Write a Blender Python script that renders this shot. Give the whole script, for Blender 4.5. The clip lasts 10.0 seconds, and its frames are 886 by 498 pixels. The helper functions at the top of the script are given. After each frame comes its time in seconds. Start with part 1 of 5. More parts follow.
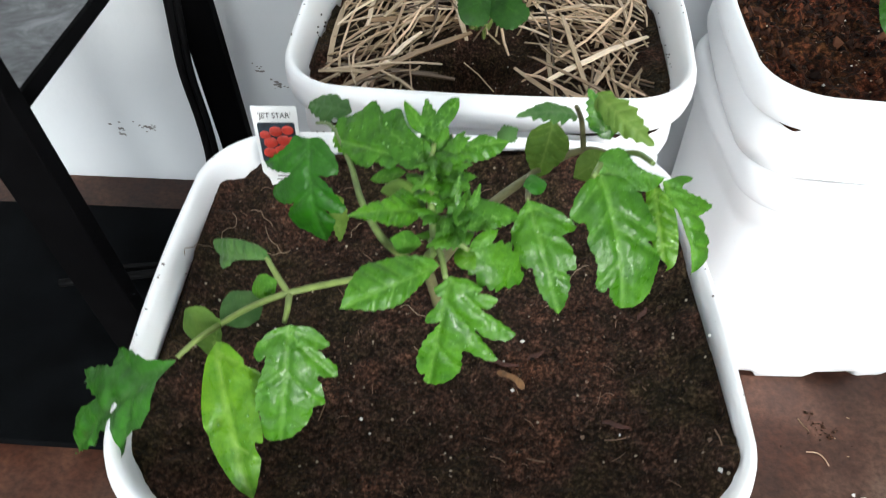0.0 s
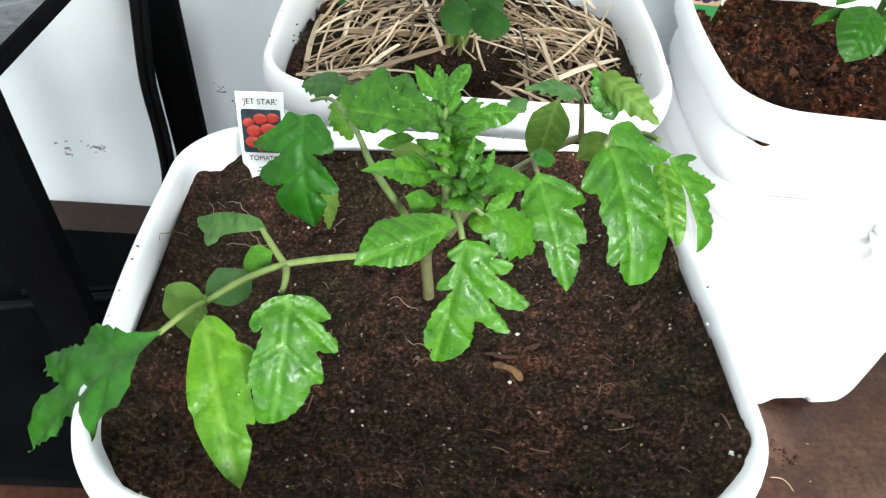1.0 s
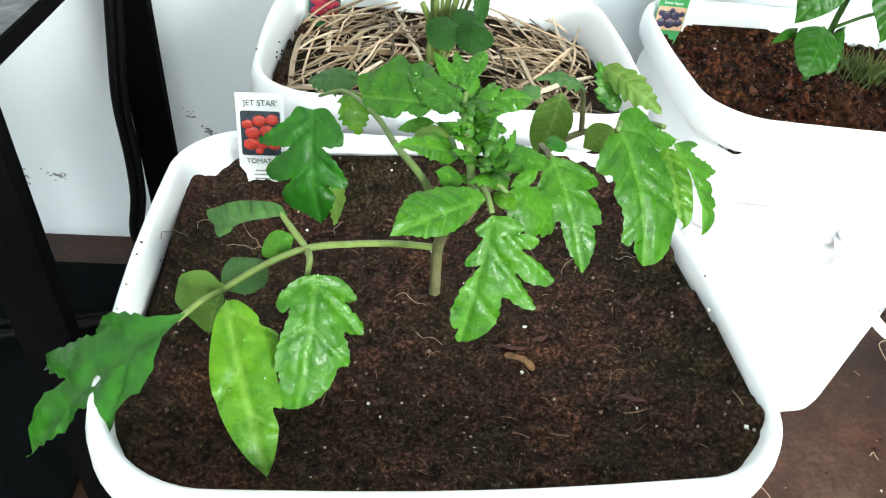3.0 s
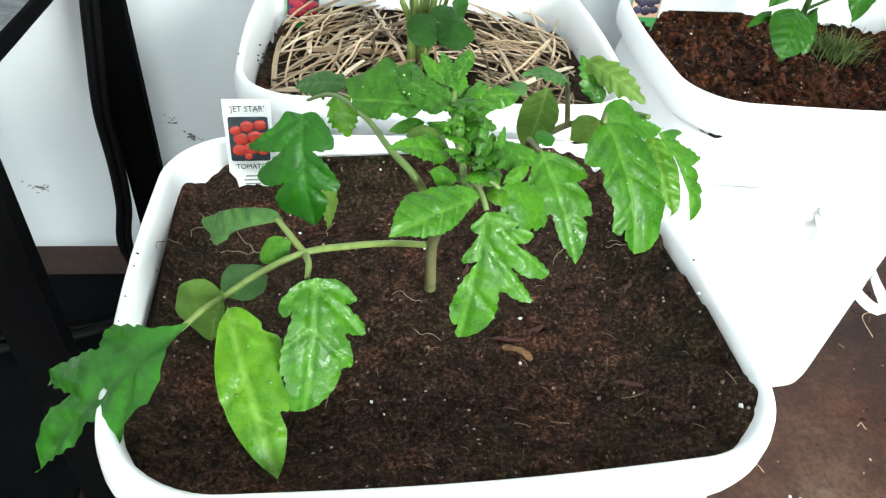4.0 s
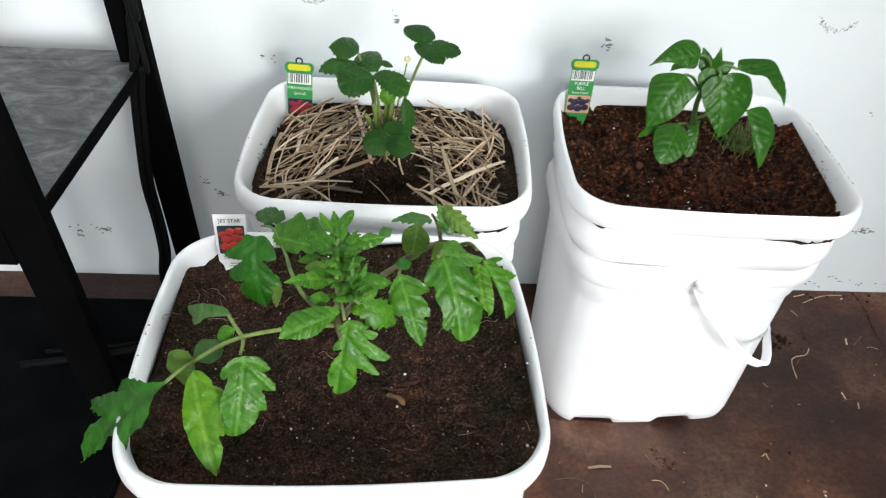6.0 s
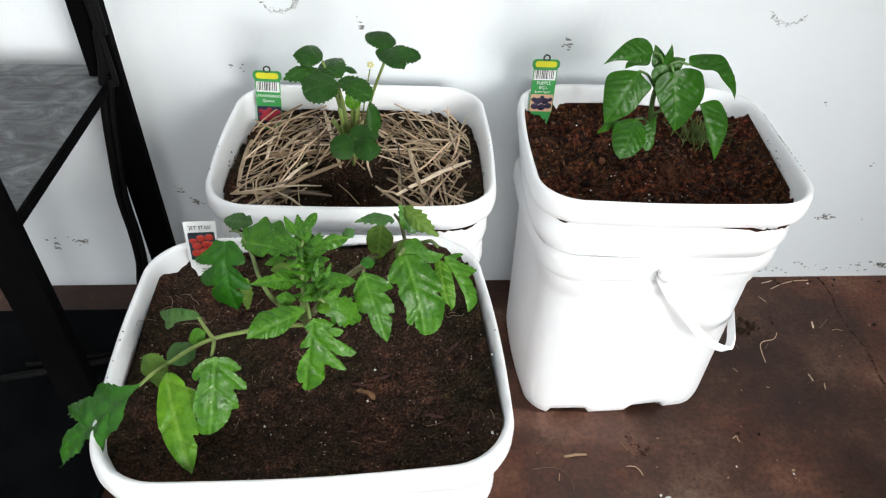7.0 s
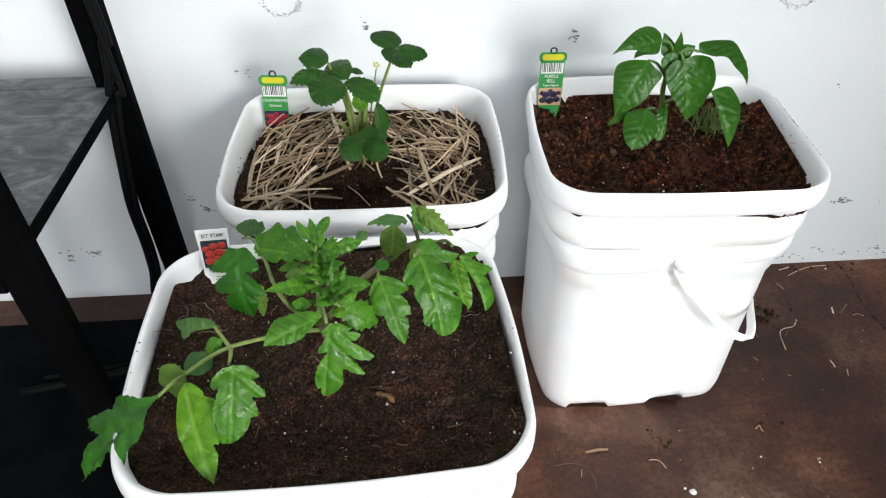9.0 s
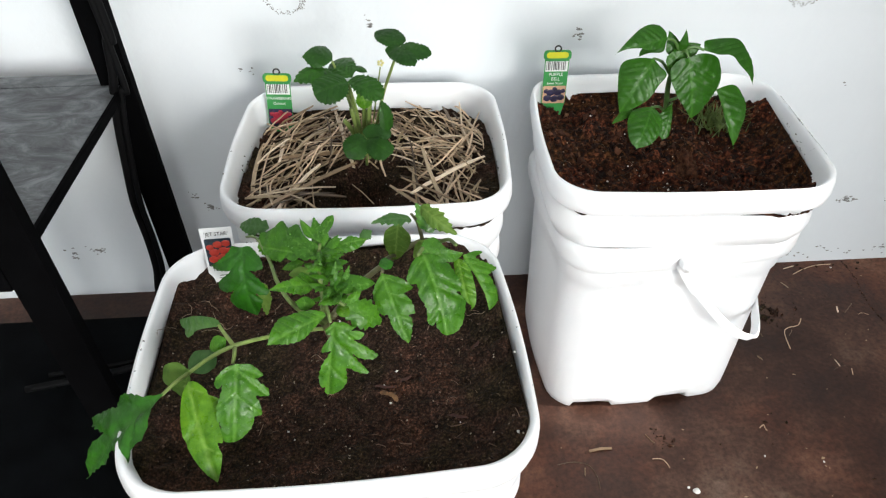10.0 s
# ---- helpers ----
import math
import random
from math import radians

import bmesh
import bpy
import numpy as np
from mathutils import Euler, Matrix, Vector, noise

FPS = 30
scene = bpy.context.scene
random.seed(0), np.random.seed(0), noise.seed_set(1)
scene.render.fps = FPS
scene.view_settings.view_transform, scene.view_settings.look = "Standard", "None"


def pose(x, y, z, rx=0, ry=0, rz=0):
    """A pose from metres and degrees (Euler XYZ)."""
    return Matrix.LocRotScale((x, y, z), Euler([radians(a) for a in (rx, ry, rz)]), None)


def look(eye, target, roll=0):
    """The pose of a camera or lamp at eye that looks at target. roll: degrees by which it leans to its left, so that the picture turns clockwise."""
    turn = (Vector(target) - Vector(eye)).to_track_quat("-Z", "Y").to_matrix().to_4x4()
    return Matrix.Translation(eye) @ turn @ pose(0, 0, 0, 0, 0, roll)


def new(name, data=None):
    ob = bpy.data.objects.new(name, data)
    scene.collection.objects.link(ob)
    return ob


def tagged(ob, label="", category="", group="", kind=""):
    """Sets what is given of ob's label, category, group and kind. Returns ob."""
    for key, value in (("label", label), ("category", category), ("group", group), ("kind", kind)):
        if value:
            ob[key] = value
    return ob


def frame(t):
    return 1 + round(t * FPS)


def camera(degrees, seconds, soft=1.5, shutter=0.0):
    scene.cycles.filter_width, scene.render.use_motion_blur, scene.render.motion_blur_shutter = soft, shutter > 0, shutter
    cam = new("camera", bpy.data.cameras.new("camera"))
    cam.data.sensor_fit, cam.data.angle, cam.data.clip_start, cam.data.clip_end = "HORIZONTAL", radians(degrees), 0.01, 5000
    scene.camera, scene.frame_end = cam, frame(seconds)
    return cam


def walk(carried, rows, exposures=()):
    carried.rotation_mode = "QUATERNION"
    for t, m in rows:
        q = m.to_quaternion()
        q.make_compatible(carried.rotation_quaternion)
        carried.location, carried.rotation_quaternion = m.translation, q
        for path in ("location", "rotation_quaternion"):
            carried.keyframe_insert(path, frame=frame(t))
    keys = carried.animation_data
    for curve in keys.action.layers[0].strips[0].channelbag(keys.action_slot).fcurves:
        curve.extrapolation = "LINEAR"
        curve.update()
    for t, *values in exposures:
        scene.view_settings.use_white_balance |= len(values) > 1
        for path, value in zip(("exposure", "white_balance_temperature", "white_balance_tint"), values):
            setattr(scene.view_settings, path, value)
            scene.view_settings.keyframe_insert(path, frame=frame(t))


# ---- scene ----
cam = camera(66.10, 10.0, 1.2, 0.5)
PATH = [
    (0, (0.8492, 0.8734, 0.5721), (0.7350, 2.1687, -0.9475), -1.17),
    (0.5, (0.8343, 0.8555, 0.5459), (0.8034, 2.2307, -0.9059), 3.66),
    (1, (0.8242, 0.8548, 0.5411), (0.8848, 2.2860, -0.8545), 5.04),
    (1.5, (0.7951, 0.8655, 0.5189), (0.9759, 2.3220, -0.8397), 5.51),
    (2, (0.7911, 0.8579, 0.5170), (1.0338, 2.3310, -0.8137), 7.47),
    (2.5, (0.7992, 0.8415, 0.5196), (1.0017, 2.3607, -0.7653), 7.77),
    (4, (0.7928, 0.8360, 0.5270), (1.0473, 2.3360, -0.7711), 6.02),
    (4.5, (0.7939, 0.8357, 0.5311), (1.0657, 2.3158, -0.7862), 5.18),
    (5, (0.8194, 0.8173, 0.5675), (0.9956, 2.2951, -0.7686), 2.94),
    (5.5, (0.8582, 0.7857, 0.6255), (0.9661, 2.2616, -0.7200), 2.36),
    (5.7, (0.8664, 0.7741, 0.6421), (0.9714, 2.2433, -0.7109), 2.72),
    (6, (0.8761, 0.7568, 0.6704), (0.9548, 2.2610, -0.6454), 3.48),
    (6.2, (0.8816, 0.7489, 0.6760), (0.9906, 2.2400, -0.6524), 3.86),
    (7.3, (0.8917, 0.7417, 0.6806), (1.0039, 2.2506, -0.6273), 1.97),
    (7.5, (0.8896, 0.7421, 0.6782), (0.9991, 2.2398, -0.6428), 1.65),
    (8, (0.8873, 0.7441, 0.6807), (0.9881, 2.2465, -0.6355), 0.70),
    (8.5, (0.8881, 0.7440, 0.6794), (0.9814, 2.2495, -0.6340), 0.09),
    (9, (0.8888, 0.7465, 0.6779), (0.9767, 2.2493, -0.6389), -0.45),
    (9.5, (0.8898, 0.7485, 0.6790), (0.9749, 2.2526, -0.6364), -0.83),
    (10, (0.8885, 0.7478, 0.6783), (0.9662, 2.2459, -0.6445), -0.60),
]
EXPOSURES = [(0.0, 1.10, 6500, 8), (0.5, 1.5, 6500, 8), (1.4, 1.5, 6450, 1), (4.6, 1.5, 6450, 0), (5.4, 0.98, 6500, 6), (7.3, 0.72, 6700, 9), (10.0, 0.72, 6700, 9)]
walk(cam, [(t, look(eye, target, roll)) for t, eye, target, roll in PATH], EXPOSURES)

# ---- light: a low sun through an added slit, lamps in two unseen openings ----
TO_SUN = Vector((0.82, -0.205, 0.535)).normalized()
world = bpy.data.worlds.new("world")
scene.world = world
world.use_nodes = True
sky = world.node_tree.nodes.new("ShaderNodeTexSky")
sky.sky_type = "NISHITA"
sky.sun_disc = False
sky.sun_elevation = math.asin(TO_SUN.z)
sky.sun_rotation = math.atan2(TO_SUN.x, TO_SUN.y)
world.node_tree.links.new(sky.outputs[0], world.node_tree.nodes["Background"].inputs[0])
world.node_tree.nodes["Background"].inputs[1].default_value = 0.1

sun = new("sun", bpy.data.lights.new("sun", "SUN"))
sun.data.energy, sun.data.angle, sun.data.color = 5.0, radians(0.8), (1.0, 0.97, 0.94)
sun.matrix_world = look(TO_SUN * 5, (0, 0, 0))


def sky_panel(name, at, target, w, h, watts, colour):
    lamp = new(name, bpy.data.lights.new(name, "AREA"))
    lamp.data.shape, lamp.data.size, lamp.data.size_y = "RECTANGLE", w, h
    lamp.data.energy, lamp.data.color = watts, colour
    lamp.matrix_world = look(at, target)
    return lamp


# Fill lamp added at the front; its doorway is unseen and assumed.
sky_panel("front_fill_panel", (0.85, -1.74, 1.2), (0.85, 1.0, 0.9), 1.2, 1.8, 17, (0.97, 0.98, 0.97))
# Key lamp at front right, set after the wall shadows; its window is assumed.
sky_panel("front_right_key_panel", (2.45, -1.74, 1.25), (0.95, 1.2, 0.4), 0.85, 1.1, 70, (0.97, 0.98, 0.97))


# ---- materials ----
def material(name, build):
    m = bpy.data.materials.new(name)
    m.use_nodes = True
    build(m.node_tree.nodes, m.node_tree.links, m.node_tree.nodes["Principled BSDF"])
    return m


def node(nodes, kind, **values):
    n = nodes.new(kind)
    for key, value in values.items():
        n.inputs[key].default_value = value
    return n


def ramp(nodes, stops):
    n = nodes.new("ShaderNodeValToRGB")
    while len(n.color_ramp.elements) < len(stops):
        n.color_ramp.elements.new(0.5)
    for e, (p, c) in zip(n.color_ramp.elements, stops):
        e.position, e.color = p, (*c, 1)
    return n


def noise_ramp(nodes, links, scale, stops, detail=6.0, rough=0.6, coords="Object"):
    tc = nodes.new("ShaderNodeTexCoord")
    n = node(nodes, "ShaderNodeTexNoise", Scale=scale, Detail=detail, Roughness=rough)
    links.new(tc.outputs[coords], n.inputs["Vector"])
    r = ramp(nodes, stops)
    links.new(n.outputs["Fac"], r.inputs[0])
    return n, r


def mixed(nodes, links, fac, a, b, mode="MIX"):
    m = nodes.new("ShaderNodeMix")
    m.data_type, m.blend_type = "RGBA", mode
    for socket, value in ((m.inputs["Factor"], fac), (m.inputs["A"], a), (m.inputs["B"], b)):
        if isinstance(value, bpy.types.NodeSocket):
            links.new(value, socket)
        elif isinstance(value, (int, float)):
            socket.default_value = value
        else:
            socket.default_value = (*value, 1)
    return m.outputs["Result"]


def bump(nodes, links, bsdf, height, strength=0.3, distance=0.002):
    b = nodes.new("ShaderNodeBump")
    b.inputs["Strength"].default_value, b.inputs["Distance"].default_value = strength, distance
    links.new(height, b.inputs["Height"])
    links.new(b.outputs[0], bsdf.inputs["Normal"])


def plain(colour, roughness=0.5, metal=0.0, grain=120.0, spread=0.12, gloss=0.5):
    def build(nodes, links, bsdf):
        lo, hi = [c * (1 - spread) for c in colour], [min(1, c * (1 + spread)) for c in colour]
        n, r = noise_ramp(nodes, links, grain, [(0.3, lo), (0.7, hi)])
        links.new(r.outputs[0], bsdf.inputs["Base Color"])
        bsdf.inputs["Roughness"].default_value, bsdf.inputs["Metallic"].default_value = roughness, metal
        bsdf.inputs["Specular IOR Level"].default_value = gloss
        bump(nodes, links, bsdf, n.outputs["Fac"], 0.08, 0.0006)
    return build


def build_plastic(nodes, links, bsdf):
    n, r = noise_ramp(nodes, links, 7.0, [(0.35, (0.80, 0.81, 0.83)), (0.7, (0.86, 0.865, 0.875))])
    s, sr = noise_ramp(nodes, links, 420.0, [(0.70, (1, 1, 1)), (0.76, (0.45, 0.38, 0.32))], 2.0)
    m, mr = noise_ramp(nodes, links, 16.0, [(0.55, (0, 0, 0)), (0.72, (1, 1, 1))])
    dirt = mixed(nodes, links, mr.outputs[0], (1, 1, 1), sr.outputs[0])
    links.new(mixed(nodes, links, 1.0, r.outputs[0], dirt, "MULTIPLY"), bsdf.inputs["Base Color"])
    bsdf.inputs["Roughness"].default_value = 0.38
    bsdf.inputs["Specular IOR Level"].default_value = 0.4
    bsdf.inputs["Subsurface Weight"].default_value = 0.5
    bsdf.inputs["Subsurface Radius"].default_value = (1.0, 0.93, 0.9)
    bsdf.inputs["Subsurface Scale"].default_value = 0.004
    w, _ = noise_ramp(nodes, links, 24.0, [(0, (0, 0, 0)), (1, (1, 1, 1))], 2.0)
    bump(nodes, links, bsdf, w.outputs["Fac"], 0.05, 0.001)


def soil_builder(dark, mid, light, specks, fine=520.0, coarse=95.0):
    def build(nodes, links, bsdf):
        n, r = noise_ramp(nodes, links, fine, [(0.36, dark), (0.50, mid), (0.62, light), (0.76, [2.0 * q for q in light])], 4.0, 0.7)
        c, cr = noise_ramp(nodes, links, coarse, [(0.30, (0.25, 0.24, 0.24)), (0.48, (0.9, 0.88, 0.86)), (0.68, (1.7, 1.55, 1.45))], 7.0, 0.75)
        b, br = noise_ramp(nodes, links, 19.0, [(0.30, (0.50, 0.60, 0.50)), (0.44, (0.95, 1.05, 0.80)), (0.54, (1.15, 1.0, 1.0)), (0.66, (2.2, 1.6, 1.4))], 6.0, 0.7)
        grains = mixed(nodes, links, 1.0, r.outputs[0], cr.outputs[0], "MULTIPLY")
        base = mixed(nodes, links, 1.0, grains, br.outputs[0], "MULTIPLY")
        tc = nodes.new("ShaderNodeTexCoord")
        v = node(nodes, "ShaderNodeTexVoronoi", Scale=420.0)
        links.new(tc.outputs["Object"], v.inputs["Vector"])
        pick = ramp(nodes, [(0.972 - specks, (0, 0, 0)), (0.985 - specks, (1, 1, 1))])
        sep = nodes.new("ShaderNodeSeparateColor")
        links.new(v.outputs["Color"], sep.inputs[0])
        links.new(sep.outputs[0], pick.inputs[0])
        near = ramp(nodes, [(0.22, (1, 1, 1)), (0.34, (0, 0, 0))])
        links.new(v.outputs["Distance"], near.inputs[0])
        both = mixed(nodes, links, 1.0, pick.outputs[0], near.outputs[0], "MULTIPLY")
        links.new(mixed(nodes, links, both, base, (0.42, 0.36, 0.28)), bsdf.inputs["Base Color"])
        rough = ramp(nodes, [(0.35, (0.55, 0.55, 0.55)), (0.6, (0.95, 0.95, 0.95))])
        links.new(n.outputs["Fac"], rough.inputs[0])
        links.new(rough.outputs[0], bsdf.inputs["Roughness"])
        bsdf.inputs["Specular IOR Level"].default_value = 0.10
        height = mixed(nodes, links, 0.5, n.outputs["Fac"], c.outputs["Fac"])
        bump(nodes, links, bsdf, height, 1.0, 0.0048)
    return build


def leaf_builder(dark, mid, vein, gloss=0.34, wet=0.5, veins=0.3, thin=0.22):
    def build(nodes, links, bsdf):
        uv = nodes.new("ShaderNodeUVMap")
        sep = nodes.new("ShaderNodeSeparateXYZ")
        links.new(uv.outputs[0], sep.inputs[0])

        def calc(op, a, b=None):
            m = nodes.new("ShaderNodeMath")
            m.operation = op
            for i, value in enumerate((a, b)):
                if isinstance(value, bpy.types.NodeSocket):
                    links.new(value, m.inputs[i])
                elif value is not None:
                    m.inputs[i].default_value = value
            return m.outputs[0]
        fine = ramp(nodes, [(0.0, (1, 1, 1)), (0.07, (0.50, 0.50, 0.50)), (0.24, (0, 0, 0))])
        links.new(sep.outputs[1], fine.inputs[0])
        lines = fine.outputs[0]
        n, r = noise_ramp(nodes, links, 110.0, [(0.30, dark), (0.70, mid)], 8.0, 0.75)
        broad, br = noise_ramp(nodes, links, 26.0, [(0.34, (0.74, 0.80, 0.74)), (0.66, (1.14, 1.09, 1.03))], 3.0, 0.6)
        info = nodes.new("ShaderNodeObjectInfo")
        tint = ramp(nodes, [(0.0, (0.82, 0.86, 0.8)), (1.0, (1.18, 1.12, 1.0))])
        links.new(info.outputs["Random"], tint.inputs[0])
        body = mixed(nodes, links, 1.0, mixed(nodes, links, 1.0, r.outputs[0], br.outputs[0], "MULTIPLY"), tint.outputs[0], "MULTIPLY")
        half = nodes.new("ShaderNodeMath")
        half.operation = "MULTIPLY"
        half.inputs[1].default_value = veins
        links.new(lines, half.inputs[0])
        colour = mixed(nodes, links, half.outputs[0], body, vein)
        links.new(colour, bsdf.inputs["Base Color"])
        drops, dr = noise_ramp(nodes, links, 260.0, [(0.48, (gloss + 0.06 + 0.3 * wet,) * 3), (0.66, (max(0.12, gloss - wet * 0.3),) * 3)], 2.0)
        links.new(dr.outputs[0], bsdf.inputs["Roughness"])
        bsdf.inputs["Specular IOR Level"].default_value = 0.3
        bsdf.inputs["Coat Weight"].default_value, bsdf.inputs["Coat Roughness"].default_value = wet * 0.4, 0.2
        crinkle, _ = noise_ramp(nodes, links, 300.0, [(0, (0, 0, 0)), (1, (1, 1, 1))], 3.0)
        relief = calc("ADD", calc("MULTIPLY", lines, -0.5), calc("MULTIPLY", crinkle.outputs["Fac"], 1.0))
        bump(nodes, links, bsdf, relief, 0.25 + 0.35 * wet, 0.0011)
        links.new(bsdf.inputs["Normal"].links[0].from_socket, bsdf.inputs["Coat Normal"])
        tr = nodes.new("ShaderNodeBsdfTranslucent")
        links.new(colour, tr.inputs["Color"])
        mix = nodes.new("ShaderNodeMixShader")
        mix.inputs[0].default_value = thin
        links.new(bsdf.outputs[0], mix.inputs[1])
        links.new(tr.outputs[0], mix.inputs[2])
        for out in nodes:
            if out.type == "OUTPUT_MATERIAL":
                links.new(mix.outputs[0], out.inputs[0])
    return build


def build_wall(nodes, links, bsdf):
    n, r = noise_ramp(nodes, links, 2.2, [(0.3, (0.70, 0.735, 0.765)), (0.7, (0.775, 0.805, 0.83))])
    s, sr = noise_ramp(nodes, links, 30.0, [(0.70, (1, 1, 1)), (0.80, (0.45, 0.43, 0.42))], 8.0, 0.75)
    g, gr = noise_ramp(nodes, links, 3.3, [(0.56, (0, 0, 0)), (0.70, (1, 1, 1))])
    marks = mixed(nodes, links, gr.outputs[0], (1, 1, 1), sr.outputs[0])
    links.new(mixed(nodes, links, 1.0, r.outputs[0], marks, "MULTIPLY"), bsdf.inputs["Base Color"])
    bsdf.inputs["Roughness"].default_value = 0.62
    w, _ = noise_ramp(nodes, links, 9.0, [(0, (0, 0, 0)), (1, (1, 1, 1))], 8.0)
    bump(nodes, links, bsdf, w.outputs["Fac"], 0.25, 0.01)


def build_concrete(nodes, links, bsdf):
    n, r = noise_ramp(nodes, links, 6.0, [(0.32, (0.021, 0.0076, 0.0046)), (0.47, (0.052, 0.0210, 0.0125)), (0.57, (0.090, 0.0450, 0.0300)), (0.68, (0.150, 0.098, 0.072))], 12.0, 0.72)
    big, br = noise_ramp(nodes, links, 3.6, [(0.36, (0.55, 0.45, 0.40)), (0.50, (1, 1, 1)), (0.64, (1.7, 1.35, 1.15))], 6.0, 0.65)
    blot = mixed(nodes, links, 1.0, r.outputs[0], br.outputs[0], "MULTIPLY")
    s, sr = noise_ramp(nodes, links, 180.0, [(0.30, (0.55, 0.52, 0.5)), (0.55, (1, 1, 1)), (0.80, (1.35, 1.3, 1.25))], 4.0)
    links.new(mixed(nodes, links, 1.0, blot, sr.outputs[0], "MULTIPLY"), bsdf.inputs["Base Color"])
    bsdf.inputs["Specular IOR Level"].default_value = 0.35
    rough = ramp(nodes, [(0.35, (0.40, 0.40, 0.40)), (0.65, (0.74, 0.74, 0.74))])
    links.new(n.outputs["Fac"], rough.inputs[0])
    links.new(rough.outputs[0], bsdf.inputs["Roughness"])
    bump(nodes, links, bsdf, s.outputs["Fac"], 0.35, 0.0015)


def build_slab(nodes, links, bsdf):
    tc = nodes.new("ShaderNodeTexCoord")
    stretch = nodes.new("ShaderNodeMapping")
    stretch.inputs["Scale"].default_value = (1.0, 1.6, 1.0)
    stretch.inputs["Rotation"].default_value = (0, 0, 0.6)
    links.new(tc.outputs["Object"], stretch.inputs[0])
    n = node(nodes, "ShaderNodeTexNoise", Scale=17.0, Detail=11.0, Roughness=0.74, Distortion=1.6)
    links.new(stretch.outputs[0], n.inputs["Vector"])
    r = ramp(nodes, [(0.38, (0.034, 0.036, 0.039)), (0.50, (0.085, 0.090, 0.095)), (0.62, (0.17, 0.178, 0.185))])
    links.new(n.outputs["Fac"], r.inputs[0])
    links.new(r.outputs[0], bsdf.inputs["Base Color"])
    bsdf.inputs["Roughness"].default_value = 0.55
    bump(nodes, links, bsdf, n.outputs["Fac"], 0.15, 0.001)


def build_straw(nodes, links, bsdf):
    info = nodes.new("ShaderNodeObjectInfo")
    hue = ramp(nodes, [(0.0, (0.05, 0.028, 0.015)), (0.25, (0.28, 0.18, 0.10)), (0.5, (0.74, 0.53, 0.36)), (0.75, (0.34, 0.25, 0.15)), (1.0, (0.95, 0.76, 0.57))])
    links.new(info.outputs["Random"], hue.inputs[0])
    tc = nodes.new("ShaderNodeTexCoord")
    stretch = nodes.new("ShaderNodeMapping")
    stretch.inputs["Scale"].default_value = (60.0, 900.0, 900.0)
    links.new(tc.outputs["Object"], stretch.inputs[0])
    n = node(nodes, "ShaderNodeTexNoise", Scale=1.0, Detail=3.0)
    links.new(stretch.outputs[0], n.inputs["Vector"])
    g = ramp(nodes, [(0.3, (0.7, 0.7, 0.7)), (0.7, (1.15, 1.15, 1.15))])
    links.new(n.outputs["Fac"], g.inputs[0])
    links.new(mixed(nodes, links, 1.0, hue.outputs[0], g.outputs[0], "MULTIPLY"), bsdf.inputs["Base Color"])
    bsdf.inputs["Roughness"].default_value = 0.5


def build_water(nodes, links, bsdf):
    bsdf.inputs["Base Color"].default_value = (0.12, 0.30, 0.06, 1)
    bsdf.inputs["Roughness"].default_value, bsdf.inputs["IOR"].default_value = 0.14, 1.45
    bsdf.inputs["Specular IOR Level"].default_value = 1.0
    bsdf.inputs["Coat Weight"].default_value = 1.0


PLASTIC = material("white_plastic", build_plastic)
SOIL_WET = material("wet_potting_soil", soil_builder((0.0064, 0.0040, 0.0028), (0.0272, 0.0168, 0.0118), (0.074, 0.050, 0.037), 0.0))
SOIL_RED = material("coir_soil", soil_builder((0.0040, 0.0014, 0.0008), (0.027, 0.0092, 0.0046), (0.105, 0.042, 0.022), 0.004, 230.0, 60.0))
LEAF_TOMATO = material("tomato_leaf", leaf_builder((0.022, 0.112, 0.005), (0.078, 0.245, 0.011), (0.22, 0.45, 0.08), 0.38, 0.50, 0.42, 0.25))
LEAF_DARK = material("dark_tomato_leaf", leaf_builder((0.010, 0.080, 0.004), (0.030, 0.165, 0.007), (0.10, 0.29, 0.05), 0.38, 0.35, 0.35, 0.2))
LEAF_YELLOW = material("yellowing_tomato_leaf", leaf_builder((0.034, 0.140, 0.004), (0.115, 0.290, 0.010), (0.32, 0.50, 0.10), 0.34, 0.45, 0.45, 0.28))
LEAF_PALE = material("pale_leaf_underside", leaf_builder((0.095, 0.190, 0.030), (0.160, 0.275, 0.050), (0.28, 0.40, 0.11), 0.55, 0.1, 0.5, 0.3))
LEAF_GREY = material("dull_tomato_leaf", leaf_builder((0.040, 0.125, 0.030), (0.085, 0.190, 0.055), (0.14, 0.24, 0.10), 0.5, 0.2, 0.4, 0.2))
LEAF_STRAW = material("strawberry_leaf", leaf_builder((0.008, 0.048, 0.003), (0.020, 0.092, 0.005), (0.045, 0.14, 0.02), 0.46, 0.12, 0.35, 0.15))
LEAF_PEPPER = material("pepper_leaf", leaf_builder((0.018, 0.088, 0.004), (0.026, 0.115, 0.006), (0.085, 0.23, 0.035), 0.32, 0.06, 0.40, 0.18))
STEM = material("green_stem", plain((0.12, 0.18, 0.045), 0.5, 0, 160.0, 0.25))
STEM_BROWN = material("brownish_stem", plain((0.14, 0.135, 0.06), 0.55, 0, 160.0, 0.25))
STEM_PALE = material("pale_green_stem", plain((0.16, 0.22, 0.055), 0.5, 0, 160.0, 0.2))
STEM_PEPPER = material("pepper_stem", plain((0.07, 0.15, 0.035), 0.45, 0, 160.0, 0.2))
WALL = material("white_painted_wall", build_wall)
CONCRETE = material("stained_concrete", build_concrete)
BLACK = material("black_painted_steel", plain((0.0016, 0.0016, 0.0019), 0.8, 0.0, 60.0, 0.3, 0.03))
